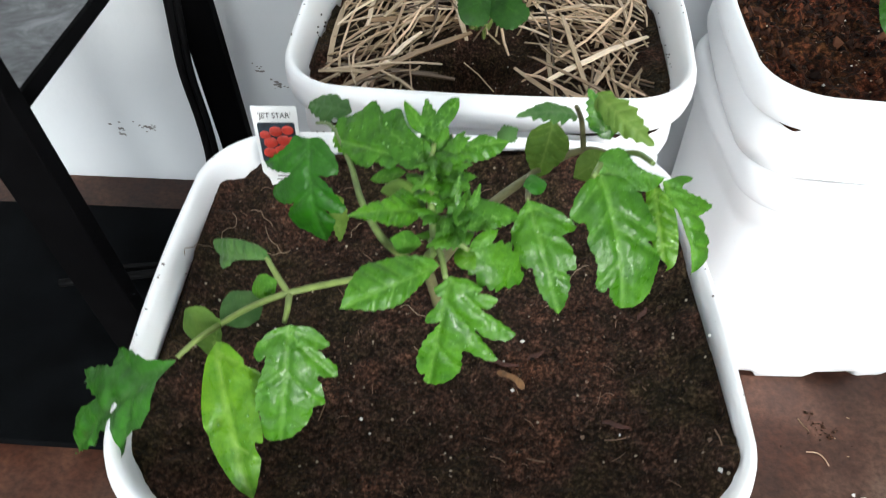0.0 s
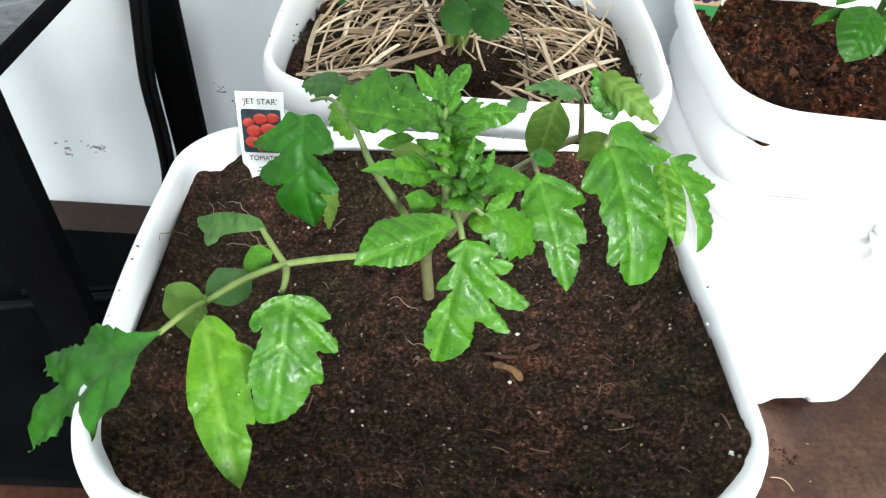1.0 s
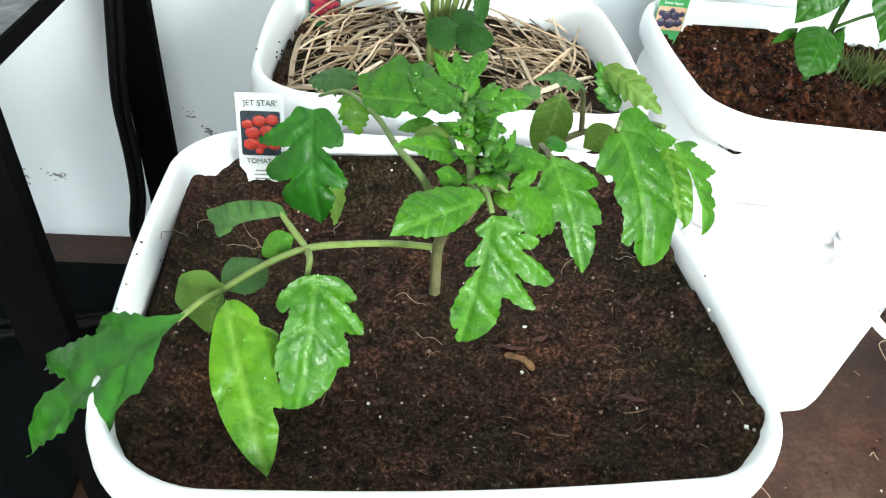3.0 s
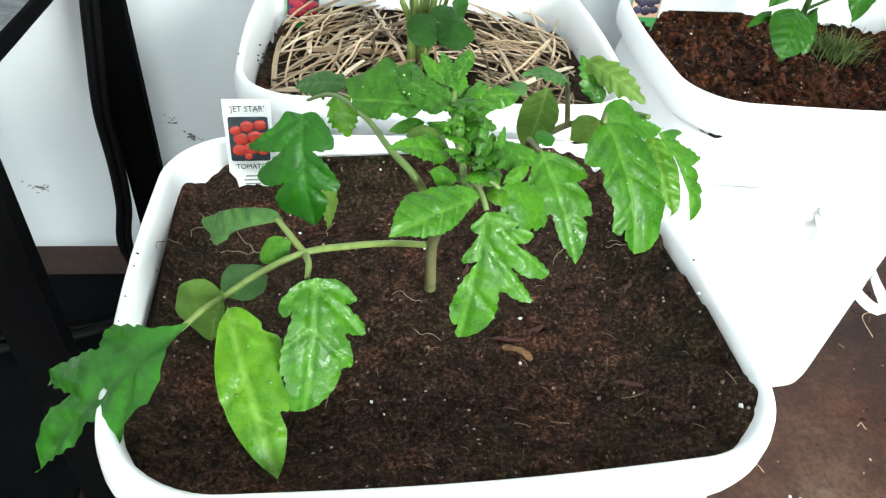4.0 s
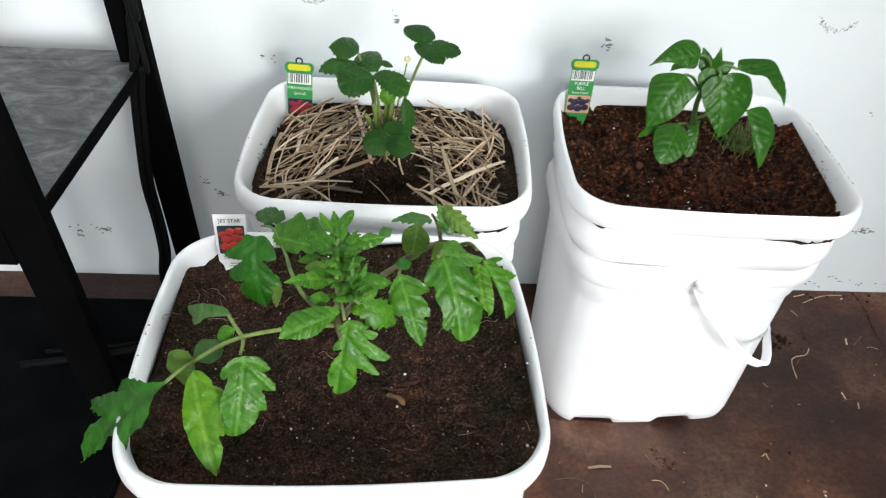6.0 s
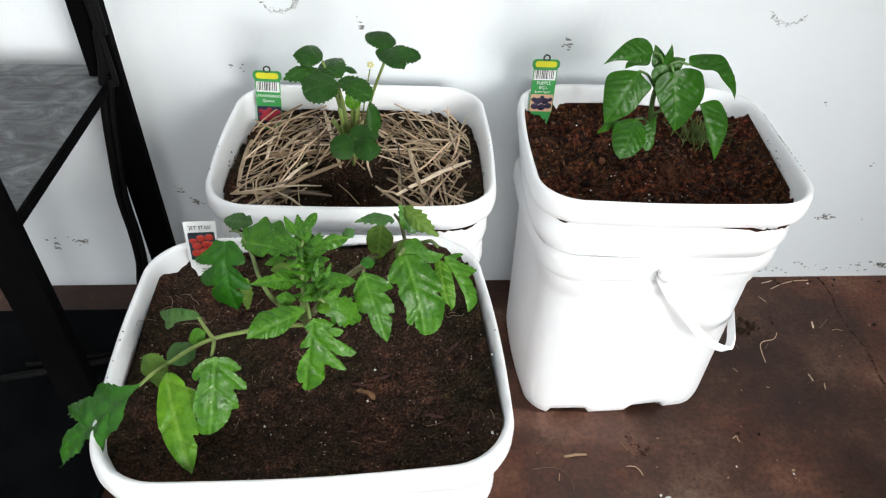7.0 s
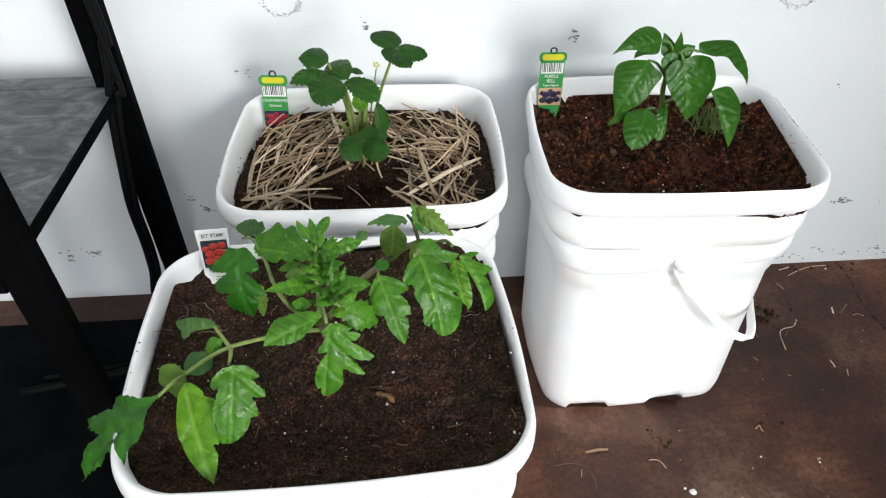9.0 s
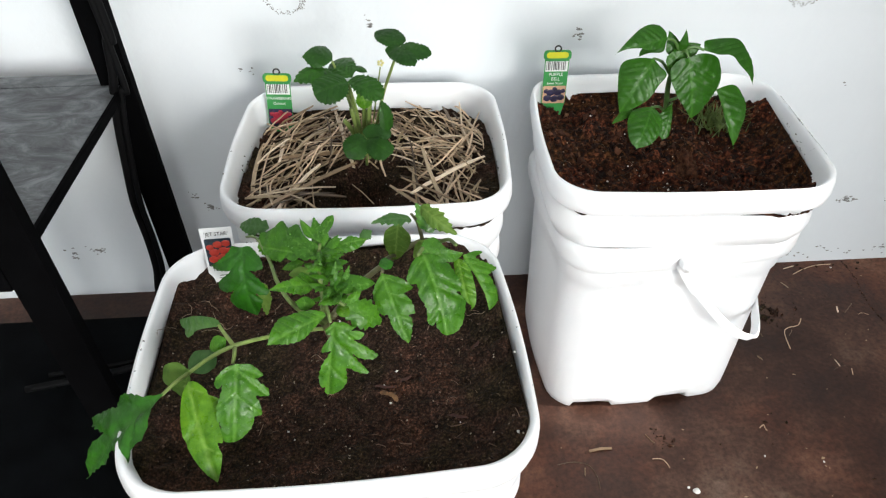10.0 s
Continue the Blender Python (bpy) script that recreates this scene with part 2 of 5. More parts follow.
CABLE = material("black_cable_rubber", plain((0.003, 0.003, 0.0034), 0.65, 0.0, 90.0, 0.2, 0.1))
SLAB = material("grey_shelf_board", build_slab)
BOARD_DARK = material("black_shelf_board", plain((0.0024, 0.0029, 0.0035), 0.8, 0.0, 25.0, 0.6, 0.04))
STRAW = material("dry_straw", build_straw)


def grains_builder(tones):
    def build(nodes, links, bsdf):
        geo = nodes.new("ShaderNodeNewGeometry")
        tone = ramp(nodes, list(zip((0.0, 0.5, 0.8, 0.95, 1.0), tones)))
        links.new(geo.outputs["Random Per Island"], tone.inputs[0])
        links.new(tone.outputs[0], bsdf.inputs["Base Color"])
        bsdf.inputs["Roughness"].default_value, bsdf.inputs["Specular IOR Level"].default_value = 0.75, 0.16
    return build


GRAINS = material("soil_grains", grains_builder([(0.010, 0.0056, 0.0038), (0.028, 0.0165, 0.0114), (0.047, 0.0285, 0.0205), (0.090, 0.053, 0.036), (0.24, 0.17, 0.125)]))
GRAINS_RED = material("coir_grains", grains_builder([(0.004, 0.0014, 0.0008), (0.018, 0.0062, 0.0032), (0.060, 0.0215, 0.0105), (0.12, 0.050, 0.026), (0.20, 0.11, 0.06)]))
PERLITE = material("white_perlite", plain((0.72, 0.71, 0.68), 0.8, 0, 400.0, 0.1))
FIBRE = material("root_fibre", plain((0.20, 0.12, 0.075), 0.7, 0, 200.0, 0.4))
CHAFF = material("straw_chaff", plain((0.32, 0.23, 0.135), 0.55, 0, 40.0, 0.55))
BARK = material("bark_chip", plain((0.17, 0.085, 0.035), 0.8, 0, 300.0, 0.6))
BARK_RED = material("red_bark", plain((0.055, 0.017, 0.010), 0.7, 0, 300.0, 0.5))
COIR_MAT = material("matted_coir", plain((0.056, 0.022, 0.0115), 0.85, 0, 240.0, 0.9, 0.1))
ROOT = material("pale_root", plain((0.25, 0.18, 0.12), 0.6, 0, 300.0, 0.3))
TAG_WHITE = material("tag_white", plain((0.80, 0.80, 0.80), 0.35, 0, 60.0, 0.03))
TAG_GREEN = material("tag_green", plain((0.04, 0.28, 0.07), 0.3, 0, 60.0, 0.1))
TAG_YELLOW = material("tag_yellow", plain((0.70, 0.66, 0.03), 0.3, 0, 60.0, 0.08))
TAG_DARK = material("tag_print_dark", plain((0.02, 0.035, 0.05), 0.3, 0, 400.0, 0.5))
TAG_RED = material("tag_print_red", plain((0.55, 0.045, 0.03), 0.3, 0, 300.0, 0.25))
TAG_CRIMSON = material("tag_print_crimson", plain((0.30, 0.02, 0.04), 0.3, 0, 300.0, 0.4))
TAG_PURPLE = material("tag_print_purple", plain((0.03, 0.025, 0.06), 0.3, 0, 300.0, 0.5))
TAG_PEACH = material("tag_print_peach", plain((0.62, 0.36, 0.24), 0.3, 0, 300.0, 0.1))
WATER = material("water_drop", build_water)
INK = material("black_ink", plain((0.015, 0.015, 0.015), 0.4, 0, 60.0, 0.1))
SMUDGE = material("dark_wall_mark", plain((0.24, 0.235, 0.23), 0.8, 0, 90.0, 0.4))
GRASS = material("young_grass", plain((0.085, 0.130, 0.028), 0.5, 0, 200.0, 0.3))
FLOWER = material("flower_stub", plain((0.62, 0.58, 0.25), 0.5, 0, 200.0, 0.2))


# ---- mesh helpers ----
def link_mesh(name, bm, mat, smooth=True):
    me = bpy.data.meshes.new(name)
    bm.normal_update()
    bm.to_mesh(me)
    bm.free()
    me.materials.append(mat)
    if smooth:
        for p in me.polygons:
            p.use_smooth = True
    return me


def part(name, bm, mat, parent, label="", smooth=True):
    """One mesh object under a thing or under a part."""
    ob = new(name, link_mesh(name, bm, mat, smooth))
    ob.parent = parent
    if label:
        tagged(ob, label)
    return ob


def thing(name, at, label, category, group="", kind="", yaw=0.0):
    ob = new(name)
    ob.empty_display_size = 0.02
    ob.matrix_world = pose(*at, 0, 0, yaw)
    return tagged(ob, label, category, group, kind)


def box(bm, x0, x1, y0, y1, z0, z1, bevel=0.0):
    m = Matrix.Translation(((x0 + x1) / 2, (y0 + y1) / 2, (z0 + z1) / 2)) @ Matrix.Diagonal((x1 - x0, y1 - y0, z1 - z0, 1))
    made = bmesh.ops.create_cube(bm, size=1.0, matrix=m)
    if bevel:
        edges = list({e for v in made["verts"] for e in v.link_edges})
        bmesh.ops.bevel(bm, geom=edges, offset=bevel, segments=2, affect="EDGES", profile=0.6)
    return bm


def ring(w, d, r, z, bow=0.0, corner=7, side=8):
    """A rounded rectangle with slightly bowed sides, counter-clockwise from the front's left end."""
    hw, hd = w / 2, d / 2
    pts = []
    corners = ((hw - r, -hd + r, -90), (hw - r, hd - r, 0), (-hw + r, hd - r, 90), (-hw + r, -hd + r, 180))
    starts = ((-hw + r, -hd), (hw, -hd + r), (hw - r, hd), (-hw, hd - r))
    ends = ((hw - r, -hd), (hw, hd - r), (-hw + r, hd), (-hw, -hd + r))
    out = ((0, -1), (1, 0), (0, 1), (-1, 0))
    for k in range(4):
        for i in range(side):
            f = i / side
            x, y = starts[k][0] * (1 - f) + ends[k][0] * f, starts[k][1] * (1 - f) + ends[k][1] * f
            b = bow * math.sin(math.pi * f)
            pts.append((x + out[k][0] * b, y + out[k][1] * b, z))
        cx, cy, a0 = corners[k]
        for i in range(corner):
            a = radians(a0 + 90 * i / corner)
            pts.append((cx + r * math.cos(a), cy + r * math.sin(a), z))
    return pts


def loft(bm, rings, cap_first=False, cap_last=False):
    rows = [[bm.verts.new(p) for p in r] for r in rings]
    for a, b in zip(rows, rows[1:]):
        n = len(a)
        for i in range(n):
            bm.faces.new((a[i], a[(i + 1) % n], b[(i + 1) % n], b[i]))
    if cap_first:
        bm.faces.new(list(reversed(rows[0])))
    if cap_last:
        bm.faces.new(rows[-1])
    return rows


def tube(bm, pts, radii, seg=10, cap=True):
    """A round, tapering tube along points."""
    pts = [Vector(p) for p in pts]
    rows = []
    for i, p in enumerate(pts):
        t = (pts[min(i + 1, len(pts) - 1)] - pts[max(i - 1, 0)]).normalized()
        a = t.cross(Vector((0.31, 0.9, 0.3))).normalized()
        b = t.cross(a)
        r = radii[min(i, len(radii) - 1)]
        rows.append([p + a * (r * math.cos(2 * math.pi * k / seg)) + b * (r * math.sin(2 * math.pi * k / seg)) for k in range(seg)])
    loft(bm, rows, cap, cap)
    return bm


def curve_points(pts, n=6):
    """Points of a smooth curve through the given points."""
    pts = [Vector(p) for p in pts]
    out = []
    for i in range(len(pts) - 1):
        p0, p1, p2, p3 = pts[max(i - 1, 0)], pts[i], pts[i + 1], pts[min(i + 2, len(pts) - 1)]
        for k in range(n):
            t = k / n
            out.append(0.5 * ((2 * p1) + (p2 - p0) * t + (2 * p0 - 5 * p1 + 4 * p2 - p3) * t * t + (3 * p1 - p0 - 3 * p2 + p3) * t ** 3))
    out.append(pts[-1])
    return out


def strap(bm, pts, wide, widths, thick):
    """A flat band along points; wide: the direction across the band at each point."""
    pts = [Vector(p) for p in pts]
    rows = []
    for i, p in enumerate(pts):
        t = (pts[min(i + 1, len(pts) - 1)] - pts[max(i - 1, 0)]).normalized()
        w = Vector(wide[i])
        w = (w - t * w.dot(t)).normalized()
        n = t.cross(w)
        a, b = w * widths[i] / 2, n * thick / 2
        rows.append([p + a + b, p - a + b, p - a - b, p + a - b])
    loft(bm, rows, True, True)
    return bm


# ---- the room ----
X0, X1, Y0, Y1, TOP = -1.3, 3.0, -1.8, 1.453, 2.5


def structure(name, boxes, mat, label):
    bm = bmesh.new()
    for b in boxes:
        box(bm, *b)
    ob = new(name, link_mesh(name, bm, mat, False))
    return tagged(ob, label, name.split("_")[0], kind="structure")


def build_floor():
    bm = bmesh.new()
    nx, ny = 60, 60
    for i in range(nx + 1):
        for j in range(ny + 1):
            x, y = X0 + (X1 - X0) * i / nx, Y0 + (Y1 + 0.1 - Y0) * j / ny
            bm.verts.new((x, y, 0.0))
    bm.verts.ensure_lookup_table()
    for i in range(nx):
        for j in range(ny):
            a = i * (ny + 1) + j
            bm.faces.new([bm.verts[k] for k in (a, a + ny + 1, a + ny + 2, a + 1)])
    ob = new("floor", link_mesh("floor", bm, CONCRETE))
    tagged(ob, "reddish-brown stained concrete floor with dirt and straw bits", "floor", kind="structure")


build_floor()
structure("wall_north", [(X0, X1, Y1, Y1 + 0.12, 0, TOP)], WALL, "white painted wall with scuffs and dark smudges")
structure("wall_west", [(X0 - 0.12, X0, Y0, Y1, 0, TOP)], WALL, "plain white painted side wall")
# The slit is added so the sun strikes only the pepper pail's front.
# The window opening is unseen too, added for sky fill.
structure("wall_east", [(X1, X1 + 0.12, Y0, -1.2, 0, TOP), (X1, X1 + 0.12, 0.76, Y1, 0, TOP), (X1, X1 + 0.12, -1.2, -0.1, 0, 0.6),
                        (X1, X1 + 0.12, -1.2, 0.76, 2.2, TOP), (X1, X1 + 0.12, -0.1, 0.68, 0, 2.2), (X1, X1 + 0.12, 0.68, 0.76, 0, 1.2), (X1, X1 + 0.12, 0.68, 0.76, 1.62, 2.2)], WALL, "unseen white painted wall with an added window and sun slit")
# Unseen wall; its doorway and window are assumed, to hold the two lamps.
structure("wall_south", [(X0, -0.4, Y0 - 0.12, Y0, 0, TOP), (1.5, 1.95, Y0 - 0.12, Y0, 0, TOP), (-0.4, 1.5, Y0 - 0.12, Y0, 2.2, TOP),
                         (1.95, 2.95, Y0 - 0.12, Y0, 0, 0.65), (1.95, 2.95, Y0 - 0.12, Y0, 1.85, TOP), (2.95, X1, Y0 - 0.12, Y0, 0, TOP)],
          WALL, "unseen white painted wall with openings assumed for two lamps")
# Unseen wall added to block key light from the right wall and floor.
structure("wall_partition", [(1.88, X1, -0.05, 0.05, 0, TOP)], WALL, "unseen plain white wall added to shade the right side")
structure("ceiling", [(X0, X1, Y0, Y1, TOP, TOP + 0.1)], WALL, "plain white painted ceiling")


# ---- pails ----
RIM_W, RIM_D, RIM_R = 0.260, 0.220, 0.043
INNER = [(0.0235, 0.2300), (0.0222, 0.2545), (0.0112, 0.2572), (0.0095, 0.2630), (0.0072, 0.2665), (0.0057, 0.274), (0.0062, 0.284), (0.0085, 0.2925), (0.0095, 0.2960), (0.0085, 0.2985),
         (0.0045, 0.3000), (0.0012, 0.304), (0.0, 0.311), (0.0003, 0.320), (0.0014, 0.3255), (0.0028, 0.327), (0.0042, 0.3268), (0.0058, 0.3245), (0.0072, 0.316),
         (0.0098, 0.290), (0.0125, 0.270), (0.0160, 0.262), (0.020, 0.225)]
OUTER = [(0.0235, 0.0), (0.0205, 0.003), (0.0192, 0.014), (0.0190, 0.024), (0.0185, 0.10), (0.0172, 0.195), (0.0168, 0.205), (0.0150, 0.2085), (0.0142, 0.224), (0.0138, 0.2275),
         (0.0108, 0.2295), (0.0085, 0.2325), (0.0074, 0.240), (0.0078, 0.250), (0.0095, 0.2545), (0.0125, 0.2560), (0.0190, 0.2560), (0.0215, 0.235)]


def pail_mesh(profile, feet=False, cap_last=False, cap_first=True):
    bm = bmesh.new()
    rings = []
    for inset, z in profile:
        rings.append(ring(RIM_W - 2 * inset, RIM_D - 2 * inset, RIM_R - 0.3 * inset, z, 0.0025, 12, 20))
    rows = loft(bm, rings, cap_first, cap_last)
    if feet:
        for v in rows[0] + rows[1]:
            for c in (-0.062, 0.03):
                if abs(v.co.x - c) < 0.022 and abs(v.co.y) > RIM_D / 2 - 0.03:
                    v.co.z += 0.0105
    return bm


def tipped(at, tip):
    """The seat of a nested pail that leans to one side by tip degrees."""
    return pose(at[0], at[1], 0, 0, 0, at[2]) @ pose(-0.12, 0, 0.32, 0, tip, 0) @ Matrix.Translation((0.12, 0, -0.32))


def pail(at, yaw, handle, twist=0.0, tip=0.0):
    """Two nested pails; twist: how far the outer one is turned against the inner; tip: how far the inner one leans."""
    x, y = at
    outer = thing("plastic_pail", (x, y, 0), "white square plastic pail on the concrete floor under another pail", "pail", "nested planting pails", yaw=yaw + twist)
    back = Matrix.Rotation(radians(-twist), 4, "Z")
    split = len(OUTER) - 9
    part("body", pail_mesh(OUTER[:split + 1], True), PLASTIC, outer)
    part("collar", pail_mesh(OUTER[split:], False, True, False), PLASTIC, outer)
    if handle:
        f = -RIM_D / 2
        bm = bmesh.new()
        bmesh.ops.create_cone(bm, cap_ends=True, segments=20, radius1=0.0062, radius2=0.0055, depth=0.012, matrix=back @ pose(0.002, f + 0.000, 0.2435, 90))
        part("pivot_boss", bm, PLASTIC, outer)
        half = [(0.000, f + 0.004, 0.2410), (0.0145, f - 0.001, 0.2180), (0.031, f - 0.005, 0.1970), (0.0483, f - 0.010, 0.1775), (0.0652, f - 0.0145, 0.1635),
                (0.0780, f - 0.0155, 0.1570), (0.0870, f - 0.012, 0.1530), (0.0955, f + 0.002, 0.1510), (0.1015, f + 0.018, 0.1495), (0.1075, f + 0.034, 0.1480), (0.1135, f + 0.050, 0.1465), (0.1150, f + 0.070, 0.1455), (0.1150, f + 0.090, 0.1450)]
        half = [tuple(back @ Vector(q)) for q in half]
        path = curve_points(half + [(x, -y, z) for x, y, z in reversed(half)], 6)
        wide, widths = [], []
        for i, p in enumerate(path):
            f1 = i / (len(path) - 1)
            end = 1 if f1 < 0.06 or f1 > 0.94 else 0
            turn = max(0.0, min(1.0, (p.x - 0.092) / 0.020))
            out = -0.2 if p.y < 0 else 0.2
            wide.append((0.82 * (1 - turn), out * (1 - turn), 0.54 * (1 - turn) + turn))
            widths.append(0.0080 - 0.0045 * turn + 0.004 * end)
        bm = strap(bmesh.new(), path, wide, widths, 0.0030)
        part("carry_handle", bm, PLASTIC, outer, "thin white plastic carry handle hanging to one side", False)
    inner = thing("plastic_pail", (x, y, 0), "white square plastic pail full of soil nested in another pail", "pail", "nested planting pails", yaw=yaw)
    inner.matrix_world = tipped((x, y, yaw), tip)
    part("body", pail_mesh(INNER[:10]), PLASTIC, inner)
    part("rim", pail_mesh(INNER[9:], False, False, False), PLASTIC, inner)
    return inner


TOMATO, STRAWB, PEPPER = (0.8290, 1.0624, 3.3), (0.8481, 1.3115, -1.0), (1.1428, 1.3130, -2.4)
TIP = 2.4
pail(TOMATO[:2], TOMATO[2], False, 0.0, TIP)
pail(STRAWB[:2], STRAWB[2], False)
pail(PEPPER[:2], PEPPER[2], True, 5.5)


# ---- soil ----
def crumb(bm, m4):
    """A small eight-sided lump."""
    v = [bm.verts.new(m4 @ Vector(q)) for q in ((1, 0, 0), (0, 1, 0), (-1, 0, 0), (0, -1, 0), (0.2, 0.1, 1), (-0.1, 0.2, -1))]
    for a, c in ((0, 1), (1, 2), (2, 3), (3, 0)):
        bm.faces.new((v[a], v[c], v[4]))
        bm.faces.new((v[c], v[a], v[5]))


def inside(x, y, hw, hd, r):
    """Whether a place lies in a rounded rectangle."""
    ex, ey = max(abs(x) - (hw - r), 0), max(abs(y) - (hd - r), 0)
    return abs(x) < hw and abs(y) < hd and math.hypot(ex, ey) < r


def soil(name, at, mat, level, hills, rough, label, seed, bank=0.006, fibres=60, crumbs=900, lump=1.0, perlite=12, white=(0.0, 0.0)):
    x0, y0, yaw = at
    w, d, r = RIM_W - 0.0150, RIM_D - 0.0150, RIM_R - 0.006
    n, m = 150, 130

    def height(x, y):
        p = Vector((x, y, seed))
        z = level + rough * (noise.fractal(p * 45, 0.8, 2.0, 4) * 0.5 + noise.noise(p * 160) * 0.35 + noise.noise(p * 14) * 1.1)
        z += 0.0016 * max(0.0, noise.noise(p * 260)) + 0.0034 * max(0.0, noise.noise(p * 110) - 0.05) + 0.0036 * max(0.0, noise.noise(p * 62) - 0.12)
        if mat is SOIL_RED:
            z += 0.015 * max(0.0, noise.noise(p * 38) - 0.05) + 0.009 * max(0.0, noise.noise(p * 75 + Vector((9, 4, 2))) - 0.12) - 0.004
        for hx, hy, hr, hh in hills:
            z += hh * math.exp(-((x - hx) ** 2 + (y - hy) ** 2) / hr ** 2)
        edge, front = min(w / 2 - abs(x), d / 2 - y), d / 2 + y
        z += (0.006 * noise.noise(p * 70) + 0.007 * noise.noise(p * 24) + 0.003 * noise.noise(p * 190)) * max(0, 1 - min(edge, front) / 0.02)
        return z + bank * (max(0, 1 - edge / 0.040) ** 1.5 * min(1, 0.35 + front / 0.04) + 0.45 * max(0, 1 - front / 0.040) ** 1.5)
    bm = bmesh.new()
    rows = []
    for j in range(m + 1):
        row = []
        for i in range(n + 1):
            u, v = (i / n - 0.5), (j / m - 0.5)
            x, y = u * w, v * d
            ex, ey = max(abs(x) - (w / 2 - r), 0), max(abs(y) - (d / 2 - r), 0)
            over = math.hypot(ex, ey)
            if over > r:
                k = r / over
                x = math.copysign(w / 2 - r + ex * k, x)
                y = math.copysign(d / 2 - r + ey * k, y)
            z = height(x, y)
            row.append(bm.verts.new((x, y, z)))
        rows.append(row)
    for a, b in zip(rows, rows[1:]):
        for i in range(n):
            bm.faces.new((a[i], a[i + 1], b[i + 1], b[i]))
    turned = Matrix.Rotation(radians(-yaw), 2)

    def top(x, y):
        q = turned @ Vector((x - x0, y - y0))
        return height(q.x, q.y)
    ob = thing(name, (x0, y0, 0), label, "soil", kind="stuff", yaw=yaw)
    part("soil_bed", bm, mat, ob)
    rng = random.Random(seed)
    bm = bmesh.new()
    for k in range(crumbs):
        x, y = rng.uniform(-w / 2 + 0.004, w / 2 - 0.004), rng.uniform(-d / 2 + 0.004, d / 2 - 0.004)
        if not inside(x, y, w / 2 - 0.005, d / 2 - 0.005, r):
            continue
        if mat is SOIL_RED and noise.noise(Vector((x, y, seed)) * 38) + 0.5 * noise.noise(Vector((x, y, 3)) * 20) < rng.uniform(-0.22, 0.02):
            continue
        z = height(x, y)
        s = lump * rng.uniform(0.0004, 0.0014) * (1.7 if rng.random() < 0.1 else 1)
        m4 = pose(x, y, z + s * 0.15, rng.uniform(0, 180), rng.uniform(0, 180), rng.uniform(0, 180)) @ Matrix.Diagonal((s, s * rng.uniform(0.6, 1), s * rng.uniform(0.5, 0.9), 1))
        crumb(bm, m4)
    part("soil_crumbs", bm, GRAINS_RED if mat is SOIL_RED else GRAINS, ob, "", False)
    bm = bmesh.new()
    for k in range(perlite):
        x, y = rng.gauss(white[0], 0.022), rng.gauss(white[1], 0.014)
        if k % 2 and not name.startswith("straw"):
            x, y = rng.uniform(-w / 2 + 0.02, w / 2 - 0.02), rng.uniform(-d / 2 + 0.012, d / 2 - 0.03)
        s = rng.uniform(0.0005, 0.0016)
        crumb(bm, pose(x, y, height(x, y) + s * 0.3, rng.uniform(0, 180), rng.uniform(0, 180), 0) @ Matrix.Diagonal((s, s * 0.8, s * 0.7, 1)))
    part("perlite", bm, PERLITE, ob, "white perlite grains", False)
    bm = bmesh.new()
    for k in range(fibres):
        x, y, a = rng.uniform(-w / 2 + 0.015, w / 2 - 0.015), rng.uniform(-d / 2 + 0.015, d / 2 - 0.015), rng.uniform(0, 6.28)
        s, c = rng.uniform(0.002, 0.008), rng.uniform(-0.6, 0.6)
        z = height(x, y) + 0.0006
        pts = [(x + s * f * math.cos(a + c * f), y + s * f * math.sin(a + c * f), z + 0.0012 * math.sin(math.pi * f)) for f in (0, 0.33, 0.66, 1)]
        tube(bm, pts, [0.00012, 0.00016, 0.00014, 0.00008], 4, False)
    part("root_fibres", bm, FIBRE, ob, "", False)
    return top


SOIL_TOP = soil("potting_soil", TOMATO, SOIL_WET, 0.293, [(0.0, 0.01, 0.03, 0.003), (-0.085, 0.080, 0.022, 0.012)], 0.0030, "dark wet potting soil levelled in a white pail", 3, 0.018, 70, 6500, 0.70, 8, (0.03, -0.03))
soil("potting_soil", STRAWB, SOIL_WET, 0.290, [(-0.010, -0.052, 0.040, -0.026), (-0.015, -0.030, 0.022, -0.040), (-0.01, 0.016, 0.026, 0.007)], 0.003, "dark potting soil under a straw mulch", 5, 0.006, 40, 900, 1.0, 34, (-0.008, -0.048))
soil("coir_soil", PEPPER, SOIL_RED, 0.292, [(0.024, 0.007, 0.020, 0.014), (0.01, 0.02, 0.035, 0.006), (0.070, 0.02, 0.03, -0.008)], 0.0085,
     "reddish-brown coarse coir soil in a white pail", 8, 0.016, 160, 1900, 2.6, 30, (0.0, -0.05))


# ---- leaves and stems ----
from mathutils import geometry

# sinuses (along the midrib, half breadth) and the breadth of the lobes between them
LOBES = {"lobed": (((0, 0.04), (0.20, 0.40), (0.42, 0.50), (0.64, 0.46), (0.82, 0.30), (1, 0)), (0.66, 1.0, 0.94, 0.68, 0.34)),
         "toothed": (((0, 0.05), (0.20, 0.62), (0.37, 0.80), (0.53, 0.76), (0.68, 0.58), (0.83, 0.34), (1, 0)), (0.74, 1.0, 0.98, 0.82, 0.56, 0.26)),
         "serrate": (((0, 0.05), (0.30, 0.66), (0.42, 0.80), (0.54, 0.86), (0.65, 0.84), (0.75, 0.74), (0.84, 0.58), (0.92, 0.38), (1, 0)), (0.74, 0.90, 0.99, 1.0, 0.94, 0.80, 0.60, 0.30))}


